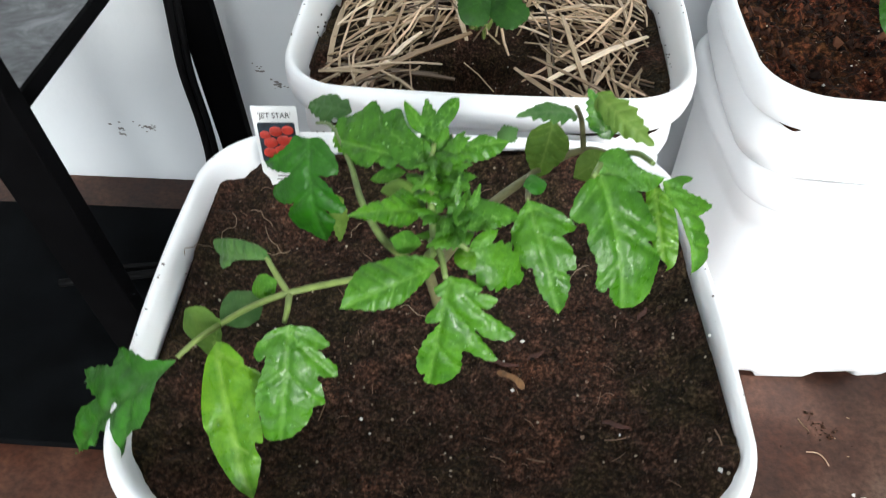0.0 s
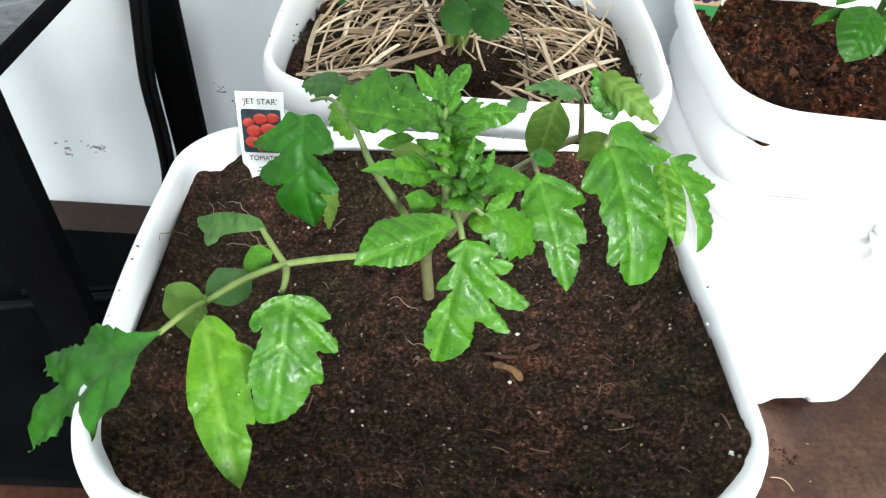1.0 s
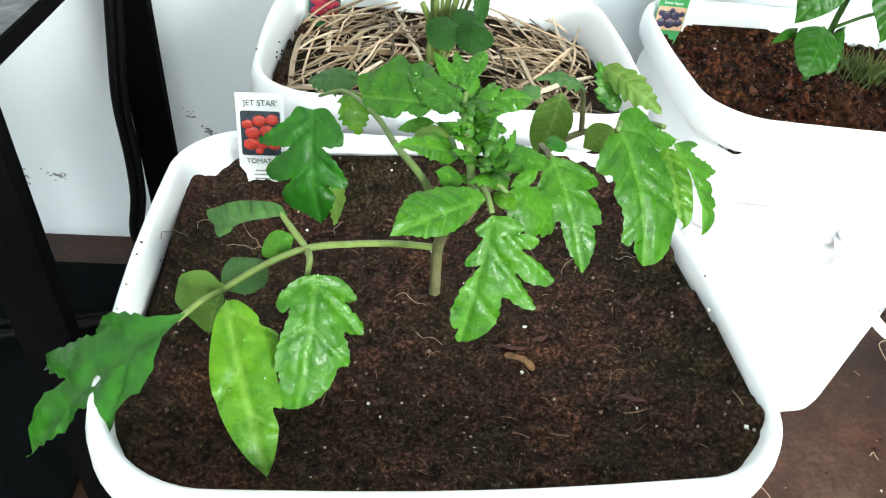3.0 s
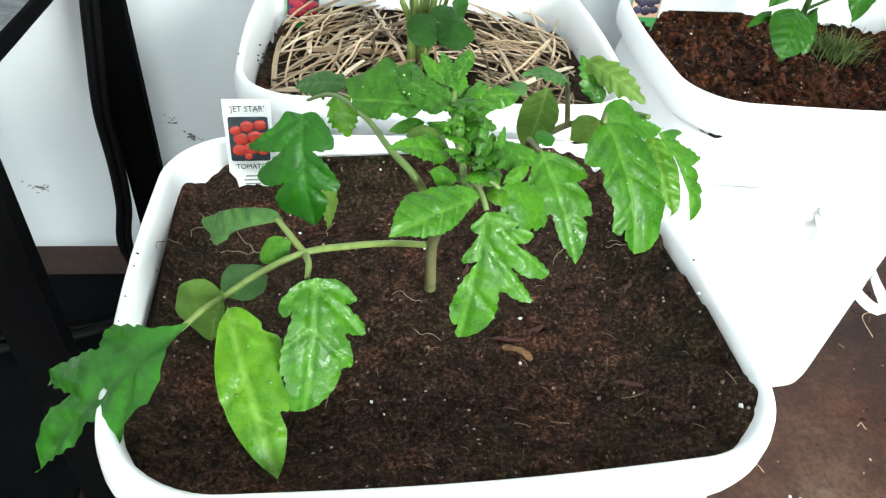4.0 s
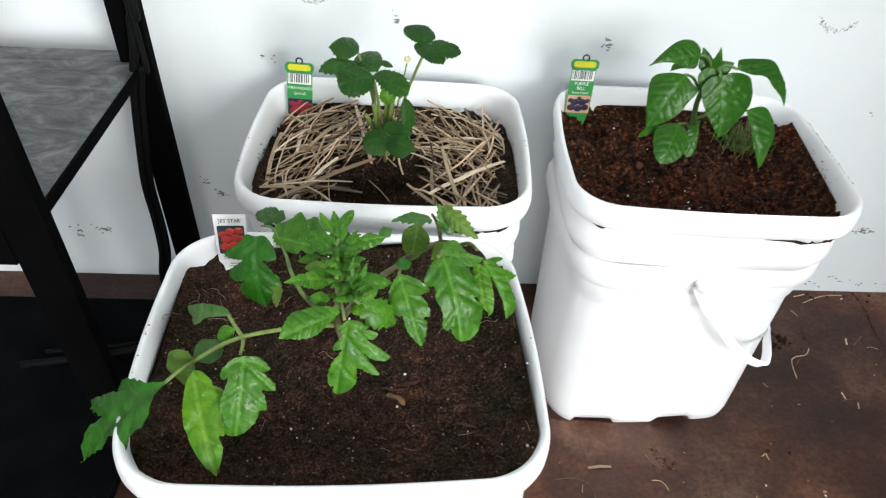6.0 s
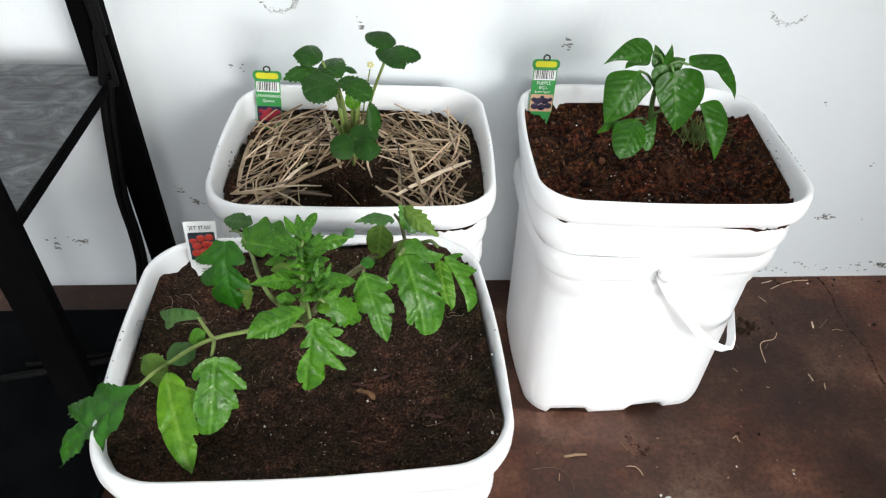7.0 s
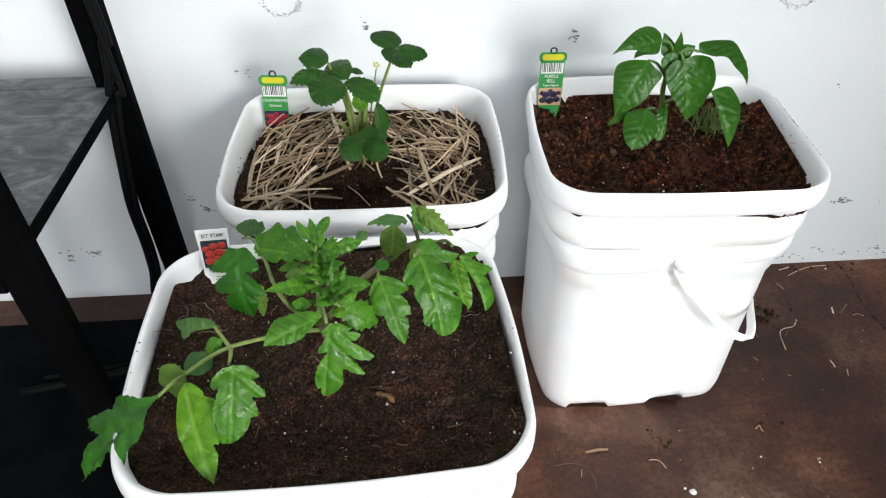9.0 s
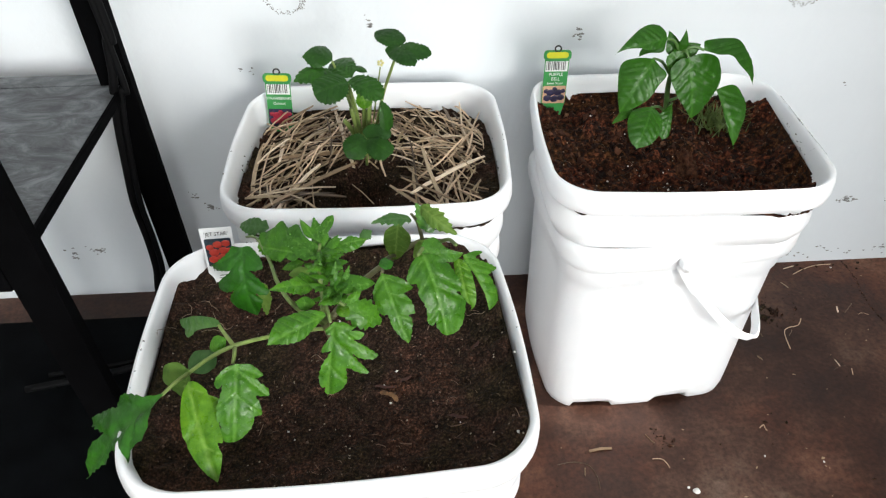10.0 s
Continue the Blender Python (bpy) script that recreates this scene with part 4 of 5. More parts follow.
    leaf(p, (0.8445, 1.0318, 0.3860), (0.8649, 1.0339, 0.3679), 0.0200, (0.2, -0.7, 0.8), LEAF_TOMATO, "toothed", 0.12, 0.3, 0.2, 0.6)
    stem(p, [(0.831, 1.034, 0.388), (0.835, 1.025, 0.391), (0.8372, 1.0175, 0.3875)], (0.0014, 0.0010), STEM, "petiole", 4)
    stem(p, [(0.831, 1.034, 0.388), (0.832, 1.026, 0.391), (0.8315, 1.0205, 0.3920)], (0.0013, 0.0009), STEM, "petiole", 4)
    stem(p, [(0.833, 1.034, 0.388), (0.839, 1.034, 0.389), (0.8445, 1.0318, 0.3860)], (0.0013, 0.0009), STEM, "petiole", 4)
    stem(p, [(0.830, 1.045, 0.396), (0.829, 1.058, 0.402), (0.8298, 1.0655, 0.4065)], (0.0016, 0.0009), STEM, "petiole", 4)
    # right-hand branch
    blade(p, (0.8659, 1.0608, 0.3839), (0.8808, 1.0330, 0.3483), (0.05, -0.78, 0.63), 0.12, 0.2, ((0.09, 0.11), (0.23, 0.2), (0.47, 0.2), (0.53, 0.11), (0.63, 0.11), (0.79, 0.09)), ((0.1, -0.15), (0.19, -0.24), (0.32, -0.31), (0.34, -0.18), (0.47, -0.23), (0.63, -0.22), (0.62, -0.13), (0.72, -0.15), (0.92, -0.06)), LEAF_TOMATO, teeth=(0.085, 0.022))
    blade(p, (0.8929, 1.0655, 0.3938), (0.9057, 1.0348, 0.3518), (0.24, -0.75, 0.62), 0.1, 0.2, ((0.01, 0.12), (0.12, 0.23), (0.24, 0.28), (0.3, 0.19), (0.42, 0.21), (0.59, 0.17), (0.77, 0.19), (0.8, 0.14), (0.76, 0.11), (0.86, 0.1), (0.96, 0.05)), ((0.05, -0.14), (0.25, -0.26), (0.5, -0.31), (0.53, -0.22), (0.64, -0.3), (0.81, -0.26), (0.97, -0.15)), LEAF_TOMATO, teeth=(0.085, 0.022))
    blade(p, (0.9149, 1.0694, 0.3854), (0.9215, 1.0465, 0.3618), (-0.27, -0.73, 0.63), 0.1, 0.3, ((0.05, 0.1), (0.56, 0.11), (0.81, 0.04), (0.93, -0.03)), ((0.06, -0.1), (0.34, -0.2), (0.68, -0.19), (0.92, -0.12)), LEAF_YELLOW)
    blade(p, (0.9181, 1.0716, 0.3864), (0.9337, 1.0507, 0.3561), (0.46, -0.6, 0.65), 0.12, 0.15, ((0.11, 0.07), (0.34, 0.03), (0.63, -0.0), (0.83, -0.01)), ((0.03, -0.21), (0.11, -0.33), (0.13, -0.14), (0.43, -0.41), (0.46, -0.21), (0.71, -0.24), (0.93, -0.19)), LEAF_TOMATO, teeth=(0.085, 0.022))
    blade(p, (0.8915, 1.0671, 0.3938), (0.9180, 1.0701, 0.3894), (0.19, -0.7, 0.69), 0.08, 0.15, ((0.17, 0.11), (0.48, 0.19), (0.77, 0.19)), ((0.02, -0.24), (0.29, -0.36), (0.5, -0.16), (0.7, -0.06)), LEAF_TOMATO, teeth=(0.085, 0.022))
    leaf(p, (0.8640, 1.0660, 0.3860), (0.8735, 1.0695, 0.3845), 0.0090, UP, LEAF_DARK, "entire", 0.1, 0.3)
    leaf(p, (0.8770, 1.1034, 0.3900), (0.8732, 1.1050, 0.3550), 0.0185, (-0.1, -1, 0.25), LEAF_PALE, "entire", 0.06, 0.25, label="pale underside of a hanging leaf")
    leaf(p, (0.8860, 1.1020, 0.3930), (0.8600, 1.0880, 0.4020), 0.0110, UP, LEAF_GREY, "toothed", 0.1, 0.3)
    leaf(p, (0.9000, 1.0945, 0.3870), (0.8890, 1.1046, 0.4046), 0.0120, (0.3, -0.9, 0.4), LEAF_TOMATO, "toothed", 0.05, 0.3)
    leaf(p, (0.8925, 1.1040, 0.4030), (0.9155, 1.0850, 0.3925), 0.0130, (0.0, -0.9, 0.4), LEAF_PALE, "toothed", 0.15, 0.3)
    leaf(p, (0.8900, 1.1000, 0.3930), (0.8990, 1.0960, 0.3900), 0.0080, UP, LEAF_DARK, "entire", 0.1, 0.3)
    leaf(p, (0.9010, 1.0940, 0.3790), (0.8860, 1.0850, 0.3740), 0.0140, CAM, LEAF_PALE, "entire", 0.1, 0.3)
    stem(p, [(0.9037, 1.0966, 0.3765), (0.897, 1.080, 0.3925), (0.8890, 1.0610, 0.3975)], (0.0015, 0.0011), STEM, "petiole")
    stem(p, [(0.9037, 1.0966, 0.3765), (0.910, 1.088, 0.386), (0.9140, 1.0760, 0.3915)], (0.0015, 0.0011), STEM, "petiole")
    stem(p, [(0.8751, 1.110, 0.355), (0.868, 1.085, 0.374), (0.8660, 1.0605, 0.3835)], (0.0014, 0.0011), STEM_BROWN, "petiole")
    dew(p)


def strawberry_plant():
    p = thing("strawberry_plant", (0, 0, 0), "young strawberry plant with dark toothed leaves in straw mulch", "plant")
    foot = (0.842, 1.330, 0.292)
    blade(p, (0.8824, 1.2850, 0.4304), (0.8609, 1.3000, 0.4344), (-0.12, -0.41, 0.91), 0.1, 0.25, ((-0.02, 0.31), (0.42, 0.5), (0.78, 0.36), (1.02, 0.16)), ((0.31, -0.19), (0.7, -0.19)), LEAF_STRAW, teeth=(0.115, 0.075), puff=0.028)
    blade(p, (0.8825, 1.2850, 0.4314), (0.9082, 1.2720, 0.4291), (-0.11, -0.39, 0.91), 0.1, 0.25, ((0.39, 0.21), (0.66, 0.31), (0.93, 0.19)), ((0.25, -0.11), (0.57, -0.13), (0.79, -0.12)), LEAF_STRAW, teeth=(0.115, 0.075), puff=0.028)
    blade(p, (0.8811, 1.2840, 0.4309), (0.8938, 1.2620, 0.4236), (-0.14, -0.39, 0.91), 0.1, 0.25, ((-0.2, 0.16), (-0.2, 0.4), (0.29, 0.41), (0.77, 0.26)), ((0.35, -0.1), (0.59, -0.16), (0.89, -0.14)), LEAF_STRAW, teeth=(0.115, 0.075), puff=0.028)
    blade(p, (0.8362, 1.2850, 0.3992), (0.8087, 1.2660, 0.3987), (0.27, -0.42, 0.87), 0.12, 0.25, ((0.11, 0.27), (0.56, 0.39), (0.86, 0.29)), ((0.22, -0.3), (0.56, -0.4), (0.84, -0.34), (1.0, -0.17)), LEAF_STRAW, teeth=(0.115, 0.075), puff=0.028)
    blade(p, (0.8362, 1.2850, 0.3997), (0.8660, 1.2660, 0.3932), (-0.1, -0.46, 0.88), 0.12, 0.25, ((0.33, 0.15), (0.66, 0.21), (0.89, 0.15)), ((0.08, -0.2), (0.28, -0.3), (0.62, -0.33), (0.89, -0.2)), LEAF_STRAW, teeth=(0.115, 0.075), puff=0.028)
    blade(p, (0.8400, 1.2900, 0.4007), (0.8181, 1.3120, 0.4007), (-0.23, -0.22, 0.95), 0.12, 0.25, ((0.26, 0.39), (1.01, 0.75), (1.11, 0.43)), ((0.24, -0.18), (0.68, -0.21)), LEAF_STRAW, teeth=(0.115, 0.075), puff=0.028)
    blade(p, (0.8230, 1.3020, 0.4118), (0.7988, 1.2960, 0.4187), (0.34, -0.43, 0.83), 0.14, 0.3, ((-0.02, 0.42), (0.22, 0.62), (0.68, 0.33)), ((0.38, -0.33), (0.72, -0.35)), LEAF_STRAW, teeth=(0.115, 0.075), puff=0.028)
    blade(p, (0.8211, 1.3000, 0.4028), (0.7919, 1.2760, 0.4061), (0.32, -0.26, 0.91), 0.14, 0.3, ((0.26, 0.12), (0.54, 0.18), (0.81, 0.11)), ((0.17, -0.22), (0.53, -0.26), (0.83, -0.15)), LEAF_STRAW, teeth=(0.115, 0.075), puff=0.028)
    blade(p, (0.8385, 1.3100, 0.3993), (0.8514, 1.3150, 0.3930), (0.52, -0.37, 0.77), 0.1, 0.3, ((0.46, 0.17),), ((0.24, -0.24), (0.75, -0.31)), LEAF_STRAW, teeth=(0.115, 0.075), puff=0.028)
    blade(p, (0.8475, 1.2830, 0.3426), (0.8271, 1.2680, 0.3417), (0.33, -0.5, 0.8), 0.1, 0.2, ((0.07, 0.28), (0.54, 0.34), (0.87, 0.22)), ((0.43, -0.52), (0.85, -0.42), (1.04, -0.23)), LEAF_STRAW, teeth=(0.115, 0.075), puff=0.028)
    blade(p, (0.8480, 1.2830, 0.3426), (0.8709, 1.2660, 0.3379), (-0.24, -0.54, 0.81), 0.1, 0.2, ((0.22, 0.31), (0.55, 0.41), (0.85, 0.31)), ((0.29, -0.18), (0.68, -0.25), (0.94, -0.16)), LEAF_STRAW, teeth=(0.115, 0.075), puff=0.028)
    blade(p, (0.8475, 1.2840, 0.3432), (0.8694, 1.3000, 0.3377), (0.51, -0.44, 0.74), 0.1, 0.2, ((0.31, 0.12), (0.74, 0.17)), ((-0.05, -0.25), (0.26, -0.41), (0.66, -0.37), (1.0, -0.22)), LEAF_STRAW, teeth=(0.115, 0.075), puff=0.028)
    blade(p, (0.8669, 1.3000, 0.3403), (0.8625, 1.3060, 0.3691), (0.63, -0.74, 0.25), 0.08, 0.3, ((0.18, 0.22), (0.58, 0.25)), ((0.24, -0.23), (0.66, -0.2)), LEAF_STRAW, teeth=(0.115, 0.075), puff=0.028)
    for hub, start in (((0.8820, 1.2850, 0.4305), (0.846, 1.328, 0.292)), ((0.8362, 1.2850, 0.3992), foot), ((0.8230, 1.3020, 0.4110), foot), ((0.8478, 1.2835, 0.3424), (0.843, 1.318, 0.292))):
        mid = (Vector(start) + Vector(hub)) / 2 + Vector((0, 0, 0.012))
        stem(p, [start, tuple(mid), hub], (0.0017, 0.0011), STEM_PALE, "petiole")
    for k, (x, y, z) in enumerate(((0.826, 1.315, 0.345), (0.834, 1.310, 0.36), (0.852, 1.312, 0.37), (0.846, 1.320, 0.362), (0.832, 1.325, 0.37))):
        stem(p, [(0.841 + 0.003 * (k - 2), 1.326, 0.290), ((0.841 + x) / 2, (1.326 + y) / 2, 0.325), (x, y, z)], (0.0032, 0.0020), STEM_PALE, "petiole")
    stem(p, [(0.846, 1.33, 0.30), (0.856, 1.31, 0.36), (0.864, 1.30, 0.405)], (0.0009, 0.0006), STEM_PALE, "flower_stalk")
    bm = bmesh.new()
    for k in range(5):
        a = k * 1.2566
        bmesh.ops.create_icosphere(bm, subdivisions=1, radius=1.0, matrix=pose(0.8646 + 0.002 * math.cos(a), 1.300, 0.4090 + 0.002 * math.sin(a)) @ Matrix.Diagonal((0.0015, 0.0008, 0.0015, 1)))
    part("flower", bm, FLOWER, p, "small pale yellow spent flower")
    leaf(p, (0.854, 1.318, 0.322), (0.853, 1.312, 0.345), 0.010, (0.3, -1, 0.2), FLOWER, "entire", 0.1, 0.2, label="dry cream-coloured leaf sheath")
    leaf(p, (0.846, 1.305, 0.385), (0.848, 1.300, 0.365), 0.016, (0.1, -1, 0.3), LEAF_YELLOW, "serrate", 0.1, 0.3, label="pale unfolding young leaf")


def pepper_plant():
    p = thing("pepper_plant", (0, 0, 0), "young pepper plant with smooth drooping leaves in coir soil", "plant")
    top = (1.124, 1.290, 0.414)
    stem(p, [(1.150, 1.345, 0.292), (1.142, 1.330, 0.325), (1.128, 1.308, 0.375), top], (0.0030, 0.0020), STEM_PEPPER)
    blade(p, (1.1072, 1.2830, 0.4305), (1.0637, 1.2760, 0.4221), (-0.0, -0.76, 0.65), 0.08, 0.2, ((-0.0, 0.17), (0.11, 0.31), (0.38, 0.33), (0.68, 0.2)), ((0.13, -0.13), (0.4, -0.13), (0.62, -0.03), (0.82, 0.01)), LEAF_PEPPER, puff=0.020)
    blade(p, (1.1002, 1.2860, 0.4114), (1.0740, 1.2720, 0.3673), (-0.23, -0.88, 0.42), 0.12, 0.25, ((0.13, 0.25), (0.34, 0.4), (0.73, 0.21)), ((0.05, -0.14), (0.11, -0.32), (0.32, -0.3), (0.57, -0.28), (0.81, -0.16)), LEAF_PEPPER, puff=0.020)
    blade(p, (1.1299, 1.2830, 0.4123), (1.1406, 1.2720, 0.3587), (0.14, -0.96, 0.23), 0.06, 0.2, ((-0.02, 0.15), (0.11, 0.3), (0.31, 0.31), (0.61, 0.21)), ((-0.02, -0.2), (0.1, -0.47), (0.3, -0.57), (0.55, -0.51), (0.82, -0.26)), LEAF_PEPPER, puff=0.020)
    blade(p, (1.1435, 1.2870, 0.4172), (1.1862, 1.2700, 0.3928), (0.07, -0.76, 0.64), 0.12, 0.15, ((0.23, -0.03), (0.41, -0.13), (0.62, -0.07), (0.81, -0.05)), ((-0.07, -0.13), (0.16, -0.33), (0.39, -0.44), (0.65, -0.35), (0.84, -0.2)), LEAF_PEPPER, puff=0.020)
    blade(p, (1.1120, 1.2960, 0.3579), (1.0934, 1.2650, 0.3335), (0.01, -0.62, 0.78), 0.12, 0.25, ((0.23, 0.34), (0.54, 0.37), (0.88, 0.21)), ((0.1, -0.22), (0.41, -0.36), (0.76, -0.27), (0.92, -0.13)), LEAF_PEPPER, puff=0.020)
    blade(p, (1.1645, 1.2880, 0.3780), (1.1846, 1.2660, 0.3310), (0.11, -0.88, 0.46), 0.12, 0.25, ((0.17, 0.02), (0.41, 0.06), (0.71, 0.06)), ((-0.0, -0.13), (0.07, -0.34), (0.32, -0.41), (0.55, -0.33), (0.8, -0.13)), LEAF_PEPPER, puff=0.020)
    blade(p, (1.0961, 1.3000, 0.3545), (1.0753, 1.2900, 0.3450), (-0.08, -0.59, 0.8), 0.08, 0.25, ((0.36, 0.14), (0.81, 0.09)), ((0.25, -0.16), (0.7, -0.11)), LEAF_PEPPER, puff=0.020)
    blade(p, (1.1349, 1.3060, 0.3554), (1.1254, 1.2880, 0.3273), (0.16, -0.86, 0.49), 0.08, 0.2, ((0.36, 0.27), (0.82, 0.21)), ((0.43, -0.08), (0.85, -0.15)), LEAF_PEPPER, puff=0.020)
    blade(p, (1.1097, 1.2900, 0.4242), (1.0891, 1.2920, 0.4105), (-0.47, -0.64, 0.61), 0.06, 0.3, ((0.36, 0.11), (0.79, 0.2)), ((0.22, -0.25), (0.65, -0.08)), LEAF_PEPPER, puff=0.020)
    for joint, base in ((top, (1.1072, 1.2830, 0.4305)), ((1.124, 1.302, 0.388), (1.1002, 1.2860, 0.4114)), (top, (1.1299, 1.2830, 0.4123)), (top, (1.1435, 1.2870, 0.4172)),
                        ((1.140, 1.326, 0.332), (1.1120, 1.2960, 0.3579)), ((1.134, 1.318, 0.350), (1.1645, 1.2880, 0.3780)), ((1.140, 1.326, 0.332), (1.1349, 1.3060, 0.3554))):
        mid = (Vector(joint) + Vector(base)) / 2 + Vector((0, 0, 0.004))
        stem(p, [joint, tuple(mid), base], (0.0014, 0.0011), STEM_PEPPER, "petiole")
    for base, tip, width in (((1.124, 1.290, 0.412), (1.124, 1.288, 0.436), 0.010), ((1.127, 1.291, 0.412), (1.142, 1.293, 0.420), 0.014), ((1.121, 1.291, 0.410), (1.114, 1.300, 0.430), 0.014),
                             ((1.120, 1.289, 0.418), (1.123, 1.284, 0.392), 0.020)):
        leaf(p, base, tip, width, (0.05, -0.9, 0.5), LEAF_PEPPER, "ovate", 0.08, 0.2, 0.2, 0.0, 0.03)


tomato_plant()
strawberry_plant()
pepper_plant()


def grass_tuft():
    ob = thing("grass_tuft", (1.214, 1.368, 0.290), "tuft of thin young grass sprouting in the soil", "grass", kind="stuff")
    rng = random.Random(4)
    bm = bmesh.new()
    for k in range(150):
        x, y = rng.gauss(0, 0.009), rng.gauss(0, 0.009)
        lean = Vector((rng.gauss(0, 0.010), rng.gauss(-0.002, 0.010), rng.uniform(0.010, 0.026)))
        b = Vector((x, y, 0))
        pts = [b, b + lean * 0.5 + Vector((0, 0, 0.003)), b + lean]
        tube(bm, pts, [0.0005, 0.0004, 0.0001], 4, False)
    part("blades", bm, GRASS, ob)


grass_tuft()


# ---- shelving rack ----
def rack():
    r = thing("shelving_rack", (0, 0, 0), "black steel shelving rack with scuffed grey and black boards", "shelf")
    bx, fx, by, fy, s, d = 0.6020, 0.6120, 1.378, 1.120, 0.0150, 0.006

    def post(x, y):
        bm = bmesh.new()
        box(bm, x - s, x + s, y - d, y + d, 0.0, 1.6, 0.0012)
        part("post", bm, BLACK, r, "", False)
    for x, y in ((bx, by), (fx, fy), (bx - 0.72, by), (fx - 0.72, fy)):
        post(x, y)
    part("shelf_board", box(bmesh.new(), -0.10, 0.6070, fy + d + 0.001, by - d - 0.001, 0.353, 0.361, 0.0012), SLAB, r, "scuffed grey shelf board", False)
    part("back_strip", box(bmesh.new(), -0.10, bx - s - 0.001, by - d, by + 0.018, 0.353, 0.361, 0.0012), SLAB, r, "", False)
    part("lower_board", box(bmesh.new(), -0.10, 0.575, 1.105, 1.388, 0.006, 0.018, 0.0015), BOARD_DARK, r, "black lower board near the floor", False)
    part("side_rail", box(bmesh.new(), 0.6080, 0.6115, fy + d + 0.001, by - d - 0.001, 0.3535, 0.3630, 0.0008), BLACK, r, "", False)
    part("front_rail", box(bmesh.new(), -0.08, fx - s - 0.001, fy - 0.006, fy + 0.0055, 0.332, 0.363, 0.001), BLACK, r, "", False)
    return r


rack()


def cable():
    c = thing("power_cable", (0, 0, 0), "black power cable hanging beside a rack post", "cable")
    pts = curve_points([(0.600, 1.357, 0.75), (0.619, 1.356, 0.442), (0.615, 1.356, 0.413), (0.611, 1.355, 0.383), (0.606, 1.355, 0.363), (0.599, 1.354, 0.329), (0.592, 1.354, 0.283), (0.585, 1.354, 0.229), (0.585, 1.353, 0.177), (0.582, 1.353, 0.133), (0.574, 1.352, 0.087), (0.585, 1.345, 0.030), (0.55, 1.30, 0.026), (0.42, 1.27, 0.025)], 8)
    part("cable", tube(bmesh.new(), pts, [0.0042], 10), CABLE, c)
    pts = curve_points([(0.607, 1.354, 0.62), (0.618, 1.354, 0.383), (0.613, 1.354, 0.363), (0.606, 1.353, 0.329), (0.599, 1.353, 0.283), (0.592, 1.353, 0.229), (0.592, 1.352, 0.177), (0.589, 1.352, 0.133), (0.581, 1.351, 0.087), (0.592, 1.345, 0.030), (0.56, 1.31, 0.026), (0.44, 1.29, 0.025)], 8)
    part("second_strand", tube(bmesh.new(), pts, [0.0030], 8), CABLE, c)


cable()


# ---- plant tags ----
def text_mesh(words, size, depth=0.0002, squeeze=1.0):
    cu = bpy.data.curves.new("words", "FONT")
    cu.body, cu.size, cu.extrude, cu.align_x, cu.align_y = words, size, depth, "CENTER", "CENTER"
    tmp = bpy.data.objects.new("words", cu)
    scene.collection.objects.link(tmp)
    bpy.context.view_layer.update()
    me = bpy.data.meshes.new_from_object(tmp.evaluated_get(bpy.context.evaluated_depsgraph_get()))
    bpy.data.objects.remove(tmp)
    for v in me.vertices:
        v.co.x *= squeeze
    return me


def words(parent, text, x, z, size, mat, squeeze=1.0, name="print"):
    me = text_mesh(text, size, 0.0001, squeeze)
    me.materials.clear()
    me.materials.append(mat)
    ob = new(name, me)
    ob.parent = parent
    ob.matrix_basis = pose(x, -0.0009, z, 90)
    return ob


def plate(parent, name, x0, x1, z0, z1, mat, y=-0.0006, thick=0.0003, r=0.0):
    bm = bmesh.new()
    if r:
        pts = ring(x1 - x0, z1 - z0, r, 0, 0, 5, 2)
        front = [((x0 + x1) / 2 + a, y - thick, (z0 + z1) / 2 + b) for a, b, _ in pts]
        back = [(a, y, b) for a, _, b in front]
        loft(bm, [back, front], True, True)
        bmesh.ops.recalc_face_normals(bm, faces=bm.faces)
    else:
        box(bm, x0, x1, y - thick, y, z0, z1)
    return part(name, bm, mat, parent, "", False)


def blobs(parent, name, spots, mat):
    for x, z, r in spots:
        bm = bmesh.new()
        bmesh.ops.create_icosphere(bm, subdivisions=2, radius=1.0, matrix=pose(x, -0.0010, z) @ Matrix.Diagonal((r, 0.0003, r * 0.85, 1)))
        part(name, bm, mat, parent)


